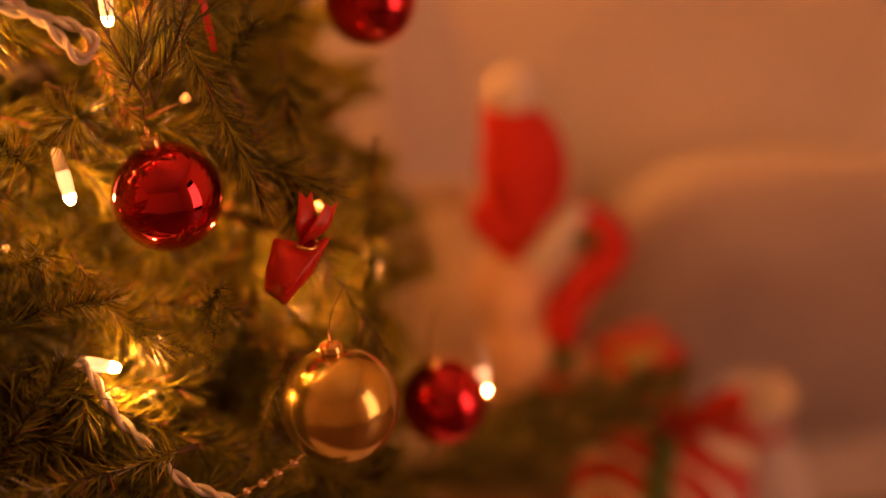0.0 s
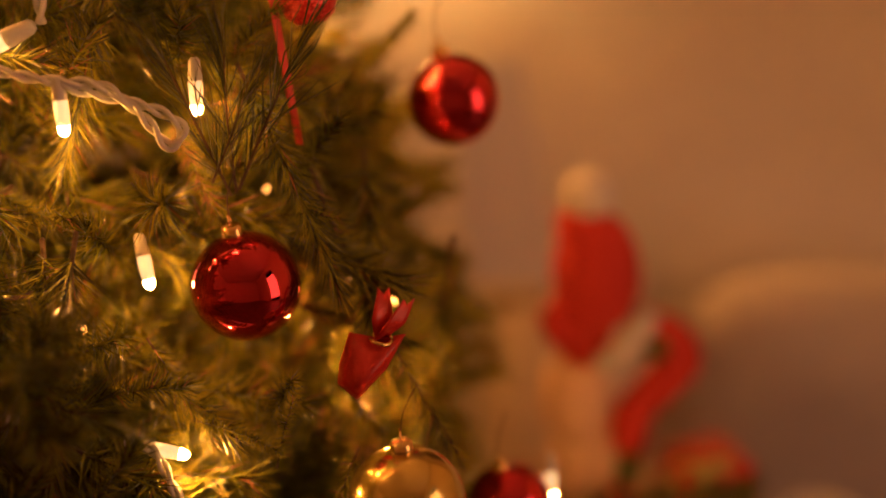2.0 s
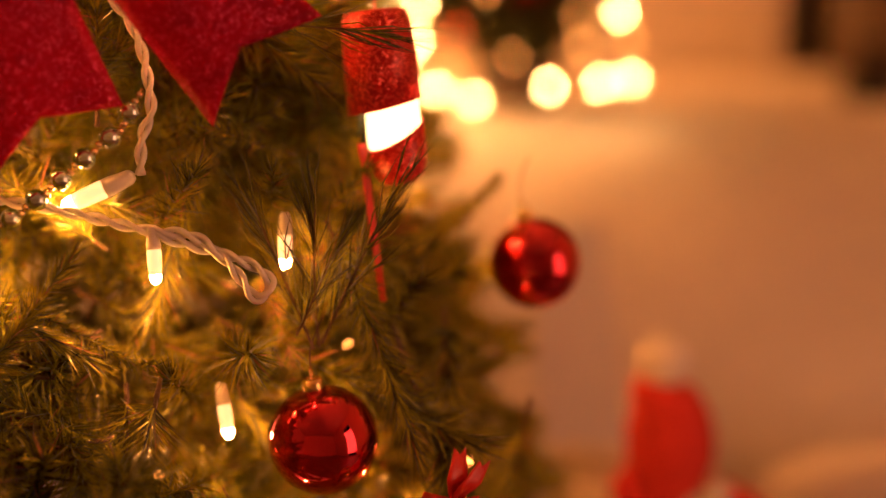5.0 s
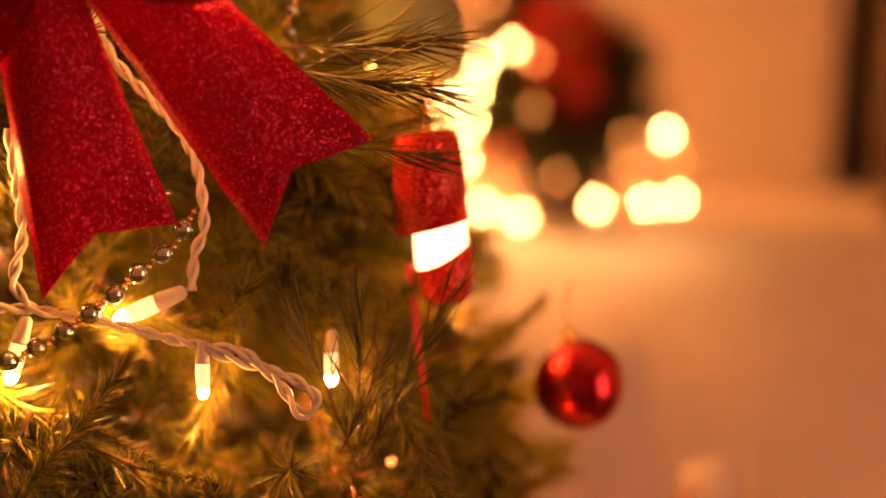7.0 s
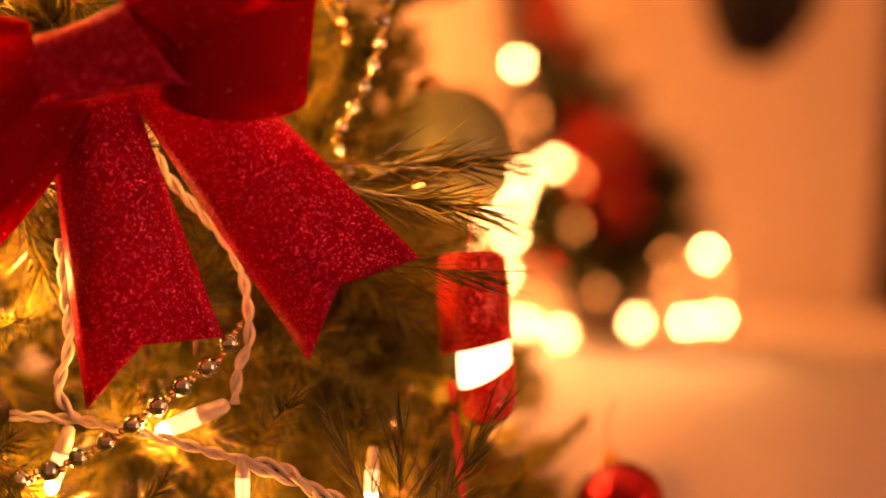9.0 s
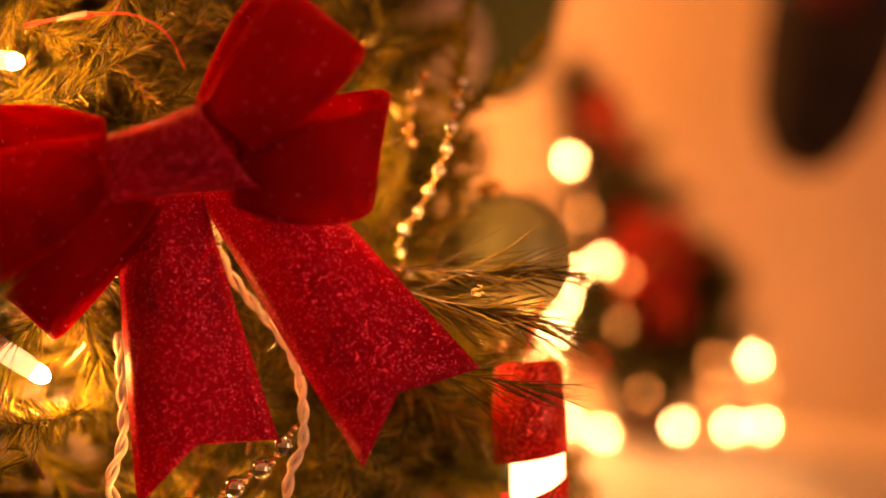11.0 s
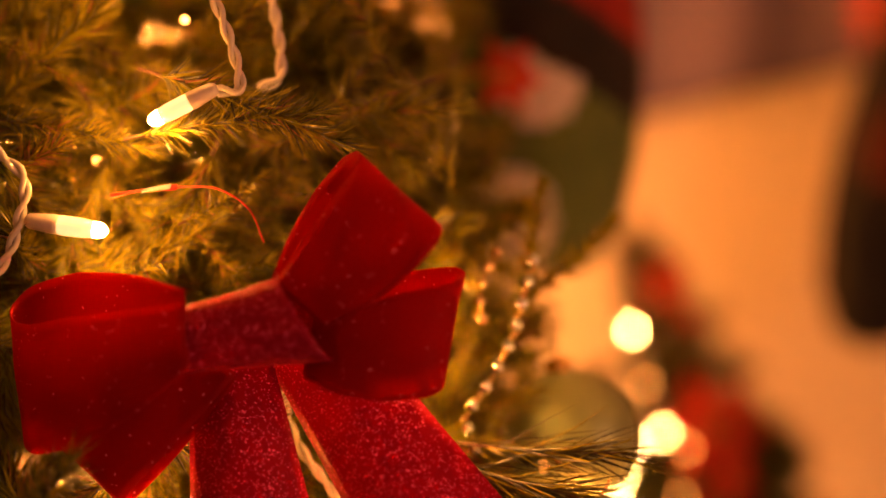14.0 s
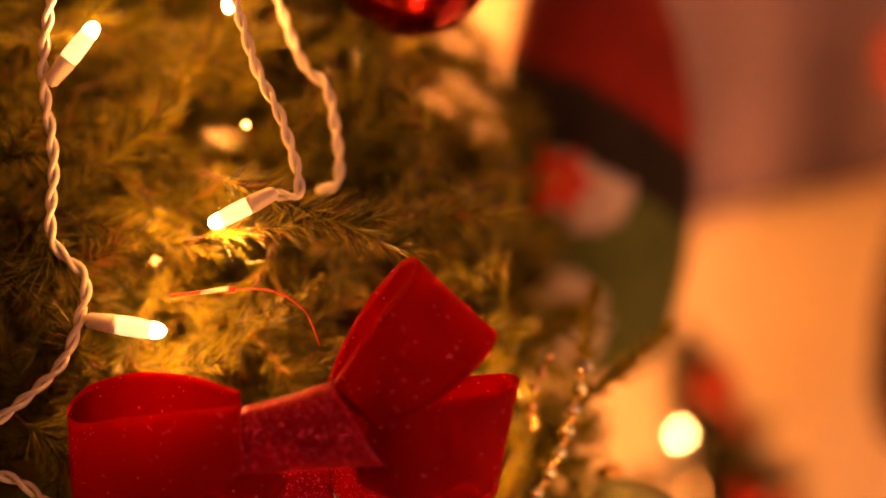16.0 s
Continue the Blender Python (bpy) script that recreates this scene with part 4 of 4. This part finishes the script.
for k in range(230):
    h = rnd.random() ** 1.2
    a, half = rnd.uniform(0, 6.283), (0.105 * (1 - h) ** 0.85 + 0.010) * rnd.uniform(0.65, 1.2)
    w = Vector((math.cos(a), math.sin(a), rnd.uniform(0.0, 0.7))).normalized()
    small_branch(Vector((-0.13 * h ** 1.5, 0, 0.06 + 0.38 * h)) + w * half * 0.15, w, max(0.26, half / 0.14))
small_branch(Vector((-0.10, 0, 0.40)), Vector((-0.4, 0, 1)), 0.5)
small_branch(Vector((-0.07, -0.01, 0.335)), Vector((1, -0.2, 0.6)), 0.45)
small_branch(Vector((-0.05, -0.01, 0.29)), Vector((1, -0.1, 0.15)), 0.55)


def flower(at, size, face):
    """A cloth poinsettia of pointed petals round gold beads."""
    ob = thing("poinsettia", at, "red cloth poinsettia flower set among fir needles", "artificial flower", "red cloth flowers")
    turned(ob, face)
    for ring_n, (n, ln, up) in enumerate(((6, 1.0, 0.15), (5, 0.65, 0.5))):
        for k in range(n):
            a = 2 * math.pi * (k + 0.5 * ring_n) / n
            d = Vector((math.cos(a), math.sin(a), 0))
            line = glide([d * 0.004, d * size * ln * 0.5 + Vector((0, 0, size * up * 0.6)), d * size * ln + Vector((0, 0, size * up * 0.3))], 5)
            strip("petal", line, [(-d.y, d.x, 0)] * 2, [size * 0.12, size * 0.55, size * 0.42, size * 0.03], M_RED, ob, cols=4, bulge=size * 0.06)
    for k in range(5):
        bm = bmesh.new()
        bmesh.ops.create_icosphere(bm, subdivisions=2, radius=size * 0.09)
        bmesh.ops.translate(bm, vec=(size * 0.12 * math.cos(k * 1.256), size * 0.12 * math.sin(k * 1.256), size * 0.16), verts=bm.verts)
        part("stamen", bm, M_GOLDCAP, ob)


flower((0.146, 1.75, 0.925), 0.068, (0.1, -1, 0.1))
flower((0.165, 1.745, 0.865), 0.042, (0.4, -1, 0.0))
flower((0.078, 1.775, 1.088), 0.033, (-0.2, -1, 0.2))
flower((0.105, 1.77, 1.05), 0.018, (0.2, -1, 0.3))

# ---- fairy lights on the cloth and the small tree ----
fairy = thing("fairy_lights", (0.15, 1.78, 0.69), "tangle of small warm fairy lights on white cloth", "string lights")
bm = bmesh.new()
bmesh.ops.create_uvsphere(bm, u_segments=10, v_segments=8, radius=0.0040)
bmesh.ops.scale(bm, vec=(0.8, 0.8, 1.25), verts=bm.verts)
me_lamp, me_lamp_dim, me_lamp_red = (bpy.data.meshes.new(n) for n in ("lamp", "dim_lamp", "red_lamp"))
bm.to_mesh(me_lamp)
bm.to_mesh(me_lamp_dim)
bm.to_mesh(me_lamp_red)
bm.free()
me_lamp.materials.append(M_LAMP)
me_lamp_dim.materials.append(M_LAMP_DIM)
me_lamp_red.materials.append(M_LAMP_RED)
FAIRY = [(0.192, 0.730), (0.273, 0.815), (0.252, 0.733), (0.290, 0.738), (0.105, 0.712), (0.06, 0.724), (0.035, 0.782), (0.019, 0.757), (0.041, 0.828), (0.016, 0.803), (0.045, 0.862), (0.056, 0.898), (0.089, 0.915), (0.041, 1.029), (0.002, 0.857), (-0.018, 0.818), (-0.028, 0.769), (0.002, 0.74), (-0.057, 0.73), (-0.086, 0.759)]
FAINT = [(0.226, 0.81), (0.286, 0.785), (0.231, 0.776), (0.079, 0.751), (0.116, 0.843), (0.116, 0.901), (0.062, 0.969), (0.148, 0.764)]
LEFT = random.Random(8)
# further lamps hidden by the big tree, added for more light on the wall
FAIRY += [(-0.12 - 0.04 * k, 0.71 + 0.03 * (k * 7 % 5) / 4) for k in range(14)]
fl = random.Random(3)
spots = []
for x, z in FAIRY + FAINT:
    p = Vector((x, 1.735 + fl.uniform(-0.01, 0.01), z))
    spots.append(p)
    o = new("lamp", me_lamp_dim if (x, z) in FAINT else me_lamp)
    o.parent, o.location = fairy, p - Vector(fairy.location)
for x, z in ((0.085, 0.79),):
    o = new("red_lamp", me_lamp_red)
    o.parent, o.location = fairy, Vector((x, 1.78, z)) - Vector(fairy.location)
    o["label"] = "red lit lamp"
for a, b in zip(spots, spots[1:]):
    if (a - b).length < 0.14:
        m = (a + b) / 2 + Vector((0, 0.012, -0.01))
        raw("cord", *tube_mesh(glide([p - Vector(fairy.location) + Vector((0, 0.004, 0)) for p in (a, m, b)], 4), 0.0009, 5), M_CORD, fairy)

# lamps added out of sight behind the tree, to brighten the wall
garland = thing("wall_fill_lights", (-0.4, 2.0, 0.7), "warm lamps added out of sight behind the tree to light the wall", "string lights")
me_lamp_big = me_lamp.copy()
me_lamp_big.materials[0] = M_LAMP_BIG
gpts = [Vector((-0.54 - 0.30 * LEFT.random(), 1.99 + 0.05 * LEFT.random(), 0.74 + 0.95 * k / 46)) for k in range(47)]
for p in gpts:
    o = new("lamp", me_lamp_big)
    o.parent, o.location, o.scale = garland, p - Vector(garland.location), (1.5, 1.5, 1.5)
raw("cord", *tube_mesh(glide([p + Vector((0, 0.008, 0)) - Vector(garland.location) for p in gpts], 3), 0.0012, 5), M_CORD, garland)

# ---- things on the wall ----
def stocking():
    """A dark felt stocking that hangs from the wall."""
    bm = lathe([(0.004, -0.16), (0.03, -0.15), (0.055, -0.10), (0.068, -0.02), (0.072, 0.06), (0.068, 0.16), (0.06, 0.28), (0.055, 0.34), (0.05, 0.34)], 24)
    bmesh.ops.scale(bm, vec=(1, 0.45, 1), verts=bm.verts)
    ob = thing("stocking", STOCKING, "black and dark red felt stocking hung on the wall", "christmas stocking")
    ob.rotation_euler, ob.scale = (0, radians(9), 0), (1.3, 1.0, 1.1)
    part("leg", bm, M_BLACK, ob)
    part("patch", lathe([(0.004, -0.03), (0.035, -0.02), (0.042, 0.02), (0.035, 0.07), (0.004, 0.08)], 16), M_MAROON, ob, "dark red felt patch").matrix_basis = Matrix.Translation((-0.01, -0.014, 0.05)) @ Matrix.Diagonal((1, 0.6, 1, 1))
    raw("loop", *tube_mesh(glide([(0.0, 0, 0.335), (0.012, 0, 0.38), (0.02, 0, 0.335)], 5), 0.002, 6), M_DARKRED, ob)


stocking()


def banner():
    """Grey-rose cloth hung flat on the wall, its lower hem slanting."""
    verts, faces, n = [], [], 40
    x0, x1 = BANNER[0][0] - 0.07, BANNER[1][0] + 0.5
    k = (BANNER[1][2] - BANNER[0][2]) / (BANNER[1][0] - BANNER[0][0])
    for i in range(n + 1):
        x = x0 + (x1 - x0) * i / n
        low = BANNER[0][2] + k * (x - BANNER[0][0])
        for j in range(9):
            z = low + (2.05 - low) * j / 8
            verts.append((x, 2.165 + 0.006 * math.sin(x * 30) * (1 - j / 8), z))
    for i in range(n):
        for j in range(8):
            a = i * 9 + j
            faces.append((a, a + 9, a + 10, a + 1))
    ob = raw("wall_hanging", verts, faces, M_BANNER)
    ob.modifiers.new("thick", "SOLIDIFY").thickness = 0.004
    tagged(ob, "grey-rose cloth hanging with dusky red print on the wall", "wall hanging")
    for x, z, s in ((0.36, 1.53, 0.06), (0.30, 1.60, 0.035), (0.40, 1.62, 0.05)):
        bm = lathe([(0.0, 0.0), (s, 0.0), (s * 0.96, 0.003), (0.0, 0.003)], 20)
        bmesh.ops.rotate(bm, matrix=Matrix.Rotation(radians(90), 3, "X"), verts=bm.verts)
        bmesh.ops.scale(bm, vec=(0.8, 1, 1.3), verts=bm.verts)
        bmesh.ops.translate(bm, vec=(x, 2.154, z), verts=bm.verts)
        part("print", bm, M_ROSE, ob, "dusky red printed patch")


banner()

skirt = lathe([(0.05, 0.012), (0.3, 0.018), (0.6, 0.012), (0.84, 0.014), (0.86, 0.003), (0.84, 0.002), (0.05, 0.002)], 60)
for v in skirt.verts:
    v.co.z += 0.008 * max(0.0, noise.noise(v.co * 9)) if v.co.z > 0.01 else 0.0
skirt_ob = part("tree_skirt", skirt, M_SNOW)
skirt_ob.location = (AX + 0.1, AY, 0.0)
tagged(skirt_ob, "white fleece skirt spread on the floor under the tree", "tree skirt")

# ---- doll, boxes and gifts below ----
def doll():
    """A sitting plush doll with a floppy red hat, as one mesh."""
    bm = bmesh.new()

    def blob(at, size, slot, turn=0.0):
        got = bmesh.ops.create_uvsphere(bm, u_segments=18, v_segments=12, radius=1.0)["verts"]
        bmesh.ops.scale(bm, vec=size, verts=got)
        bmesh.ops.rotate(bm, matrix=Matrix.Rotation(radians(turn), 3, "Y"), verts=got)
        bmesh.ops.translate(bm, vec=at, verts=got)
        for f in {f for v in got for f in v.link_faces}:
            f.material_index = slot

    def limb(points, radius, slot):
        v, f = tube_mesh(glide(points, 5), radius, 12)
        vs = [bm.verts.new(p) for p in v]
        for q in f:
            bm.faces.new([vs[i] for i in q]).material_index = slot

    blob((-0.0098, 0, 0.121), (0.022, 0.020, 0.020), 1)
    limb([(-0.024, 0, 0.108), (-0.006, 0, 0.078), (-0.002, 0, 0.042), (-0.012, 0, 0.012), (-0.010, 0, -0.026)],
         [0.013, 0.018, 0.022, 0.026, 0.030, 0.033, 0.035, 0.036, 0.036, 0.036, 0.035, 0.034, 0.033, 0.031, 0.029, 0.027, 0.025, 0.023, 0.021, 0.018, 0.012], 0)
    limb([(-0.032, -0.012, 0.030), (-0.040, -0.014, 0.020), (-0.030, -0.014, 0.004)], 0.010, 0)
    limb([(-0.002, -0.030, -0.012), (0.018, -0.034, 0.004), (0.038, -0.022, 0.028)], 0.0095, 1)
    blob((0.046, -0.012, -0.001), (0.014, 0.014, 0.015), 3)
    limb([(0.030, -0.006, 0.012), (0.056, -0.008, 0.000), (0.068, -0.010, -0.020), (0.045, -0.014, -0.045), (0.028, -0.016, -0.064), (0.024, -0.016, -0.094)], 0.0165, 0)
    limb([(0.024, -0.016, -0.092), (0.016, -0.018, -0.122)], 0.014, 3)
    blob((-0.016, 0, -0.055), (0.031, 0.028, 0.045), 2)
    blob((-0.004, 0, -0.115), (0.038, 0.034, 0.043), 2)
    blob((0.014, -0.03, -0.140), (0.018, 0.030, 0.016), 0)
    ob = part("plush_doll", bm, [M_RED, M_FUR, M_SKIN, M_GREEN])
    ob.location = DOLL
    return tagged(ob, "plush doll with a floppy red hat and white pompom", "doll")


doll()
stand = thing("cream_box", (CBOX[0][0] + 0.06, CBOX[0][1] + 0.06, 0), "tall cream cardboard box behind the plush doll", "box")
part("body", box((0.15, 0.10, CBOX[0][2]), (0, 0, CBOX[0][2] / 2), 0.004), M_CREAM, stand)
part("lid", box((0.158, 0.108, 0.03), (0, 0, CBOX[0][2] - 0.013), 0.003), M_CREAM, stand)
cv = [Vector(p) for p in CARD]
cv = [p - cv[3] for p in cv] + [p - cv[3] + Vector((0, 0.008, 0)) for p in cv]
card = raw("display_card", cv, [(3, 2, 1, 0), (4, 5, 6, 7), (0, 1, 5, 4), (1, 2, 6, 5), (2, 3, 7, 6), (3, 0, 4, 7)], M_GREYCARD, smooth=False)
card.location = CARD[3]
tagged(card, "tall pale grey card leaning beside the doll", "card")


def cushion():
    """A plump pale cushion that leans on the draped cloth."""
    bm = bmesh.new()
    bmesh.ops.create_uvsphere(bm, u_segments=40, v_segments=26, radius=1.0)
    for v in bm.verts:
        c = v.co
        for k in (0, 2):
            c[k] = math.copysign(abs(c[k]) ** 0.62, c[k])
        c.x, c.y, c.z = c.x * 0.23, c.y * 0.075, c.z * 0.19
        c.y += 0.004 * noise.noise(c * 16)
    ob = part("cushion", bm, M_CUSHION)
    ob.matrix_basis = pose(*CUSHION, 14, 6, 0)
    tagged(ob, "plump pale grey cushion leaning on white cloth", "cushion")


cushion()
low = thing("brown_box", (DOLL[0] + 0.01, DOLL[1] + 0.01, 0), "low brown cardboard box under the plush doll", "box")
part("body", box((0.17, 0.11, DOLL[2] - 0.156), (0, 0, (DOLL[2] - 0.156) / 2), 0.005), M_KRAFT, low)

part("lid", box((0.178, 0.118, 0.025), (0, 0, DOLL[2] - 0.168), 0.003), M_KRAFT, low)


def gift(at, size, turn, paper, label, ribbon=True):
    ob = thing("gift_box", at, label, "gift", "gifts under the tree")
    ob.rotation_euler = (0, 0, radians(turn))
    part("wrapped_box", box(size, (0, 0, size[2] / 2), 0.006), paper, ob)
    if ribbon:
        part("ribbon", box((0.022, size[1] + 0.006, size[2] + 0.003), (0, 0, size[2] / 2 + 0.0015), 0.001), M_GREEN, ob)
        for s in (-1, 1):
            line = glide([(0, 0, size[2]), (s * 0.03, -0.008, size[2] + 0.04), (s * 0.06, 0.0, size[2] + 0.045), (s * 0.04, 0.01, size[2] + 0.015), (0, 0.004, size[2] + 0.004)], 6)
            strip("bow_loop", line, [(0, 1, 0)] * 2, [0.02, 0.03, 0.02], M_GREEN if s < 0 else M_RED, ob, cols=4)
    return ob


gift((GIFT[0] + 0.01, GIFT[1] + 0.05, 0), (0.14, 0.12, GIFT[2] - 0.012), -22, M_PAPER, "gift wrapped in red paper with pale swirls")
gift((SMALL[0], SMALL[1] + 0.05, 0), (0.06, 0.06, SMALL[2]), 12, M_PAPER_SMALL, "small gift in red printed paper", False)
def white_pouch(x, y, high):
    """A soft pouch tied with a red cord near its top."""
    bag = thing("white_pouch", (x, y, 0), "soft white plush pouch among the gifts", "pouch", "pouches under the tree")
    k = high / 0.25
    part("pouch_body", lathe([(r, z * k) for r, z in ((0.04, 0.0), (0.058, 0.01), (0.064, 0.12), (0.056, 0.17), (0.032, 0.21), (0.024, 0.225), (0.036, 0.25), (0.032, 0.25), (0.018, 0.225))], 24), M_FUR, bag)
    raw("tie", *tube_mesh([Vector((0.026 * math.cos(a), 0.026 * math.sin(a), 0.224 * k)) for a in (6.2832 * j / 20 for j in range(21))], 0.005, 6), M_RED, bag, "red cord tie")


white_pouch(0.364, 1.13, 0.300)
white_pouch(0.456, 1.12, 0.304)

flower(TREEFLOWER, 0.032, (0.2, -1, 0.1))
pouch = thing("dark_pouch", DARKBAG, "small black felt pouch on the white cloth", "pouch")
part("pouch_body", lathe([(0.025, -0.05), (0.04, -0.045), (0.046, -0.01), (0.036, 0.03), (0.018, 0.045), (0.014, 0.05), (0.026, 0.065), (0.022, 0.065), (0.01, 0.05)], 20), M_BLACK, pouch)
raw("tie", *tube_mesh([Vector((0.017 * math.cos(a), 0.017 * math.sin(a), 0.048)) for a in (6.2832 * k / 16 for k in range(17))], 0.003, 6), M_MAROON, pouch)

# ---- branches, last ----
rb = random.Random(11)


def face(x, z):
    """How far the branches come forward at a place on the tree's front."""
    w = reach(z) ** 2 - (x - AX) ** 2
    if w <= 0.0:
        return None
    y = 1.195 - math.sqrt(w)
    swell = 0.075 * max(0.0, min(1.0, (x + 0.08) / 0.1)) * max(0.0, min(1.0, (0.86 - z) / 0.1))
    return (y if y < 0.83 else 0.83 + 0.16 * (y - 0.83)) - swell


def front(step, back, ways, gap, kinds, keep=1.0, edge=0.05):
    """A layer of sprigs over the front, each leaning its own way along the surface."""
    z = 0.34
    while z < 1.55:
        x = AX - 0.05
        while x < 0.3:
            px, pz = x + rb.uniform(-0.6, 0.6) * step, z + rb.uniform(-0.6, 0.6) * step
            x += step
            y = face(px, pz)
            if y is None or px > AX + reach(pz) - edge or rb.random() > keep:
                continue
            y = min(y, 1.12) + back + rb.uniform(-0.012, 0.012)
            way = Vector((rb.uniform(*ways[0]), rb.uniform(*ways[1]), rb.uniform(*ways[2]))).normalized()
            s = rb.uniform(0.75, 1.1)
            for size, deeper in ((s, 0.0), (s * 0.55, 0.0), (s * 0.5, 0.028)):
                mid = Vector((px, y + deeper, pz))
                pts = [mid + way * 0.15 * size * k for k in (-0.5, -0.25, 0.0, 0.25, 0.5)]
                if (back > 0.07 or pts[-1].x < AX + reach(pts[-1].z) - 0.035) and is_clear(pts, gap):
                    sprig(rb.choice(kinds), pts[0], way, rb.uniform(0, 6.28), size)
                    break
        z += step


def around(count, start=-180, end=180):
    """The rest of the tree, all round."""
    for _ in range(count):
        z, a = rb.uniform(0.16, 2.15), radians(rb.uniform(start, end))
        d = Vector((math.cos(a), math.sin(a), 0))
        way = (d + Vector((rb.uniform(-0.4, 0.4), rb.uniform(-0.4, 0.4), rb.uniform(-0.2, 0.5)))).normalized()
        tip = Vector((AX, AY, z)) + d * (reach(z) - rb.uniform(0.02, 0.14))
        if is_clear([tip, tip - way * 0.08], 0.03):
            sprig(rb.choice(BACK), tip - way * 0.15, way, rb.uniform(0, 6.28), rb.uniform(0.85, 1.2))


front(0.052, 0.010, ((-0.5, 1.0), (-0.5, 0.0), (-0.5, 0.8)), 0.007, TUFT, keep=0.6, edge=0.08)
front(0.048, 0.034, ((-0.3, 1.0), (-0.35, 0.1), (-0.55, 0.6)), 0.004, FINE + FINE + RUSSET + SPARSE, edge=0.06)
front(0.048, 0.060, ((-0.3, 1.0), (-0.5, 0.1), (-0.5, 0.7)), 0.002, FINE + KINDS, edge=0.06)
front(0.050, 0.10, ((-0.6, 1.0), (-0.5, 0.1), (-0.6, 0.7)), -0.005, KINDS, edge=0.10)
front(0.052, 0.15, ((-0.8, 1.0), (-0.5, 0.2), (-0.6, 0.7)), -0.02, BACK, edge=0.13)
front(0.060, 0.22, ((-0.8, 0.8), (-0.5, 0.2), (-0.6, 0.7)), -0.02, BACK, edge=0.17)
z = 0.36
while z < 1.4:
    for k in range(5):
        d = reach(z)
        way = Vector((1.0, rb.uniform(-0.8, 0.3), rb.uniform(-0.9, 1.1))).normalized()
        tip = Vector((AX + d - rb.uniform(0.015, 0.075), 1.02 + rb.uniform(-0.10, 0.10), z + rb.uniform(-0.02, 0.02)))
        if is_clear([tip, tip - way * 0.07, tip - way * 0.14], -0.004):
            sprig(rb.choice(KINDS), tip - way * 0.15, way, rb.uniform(0, 6.28), rb.uniform(0.8, 1.05))
    z += 0.03
z = 0.42
while z < 1.15:
    for k in range(5):
        way = Vector((1.0, rb.uniform(-0.9, 0.1), rb.uniform(-0.7, 0.9))).normalized()
        tip = Vector((AX + reach(z) - rb.uniform(0.03, 0.09), 0.90 + rb.uniform(-0.06, 0.07), z + rb.uniform(-0.02, 0.02)))
        if is_clear([tip, tip - way * 0.07, tip - way * 0.14], 0.004):
            sprig(rb.choice(FINE), tip - way * 0.15, way, rb.uniform(0, 6.28), rb.uniform(0.8, 1.05))
    z += 0.03
front(0.055, 0.29, ((-0.8, 0.8), (-0.4, 0.3), (-0.6, 0.7)), -0.05, BACK, edge=0.19)
front(0.060, 0.36, ((-0.8, 0.8), (-0.4, 0.3), (-0.6, 0.7)), -0.08, BACK, edge=0.24)
front(0.070, 0.18, ((-0.8, 0.8), (-0.4, 0.3), (-0.6, 0.7)), -0.06, BACK, edge=0.17)
around(150)
around(200, 45, 215)
for kind, length, root, tip in SPRIGS_LOW + SPRIGS_MID + SPRIGS_HIGH + SPRIGS_TOP:
    root, tip = Vector(root), Vector(tip)
    sprig(kind, root, tip - root, 0.5, (tip - root).length / length)
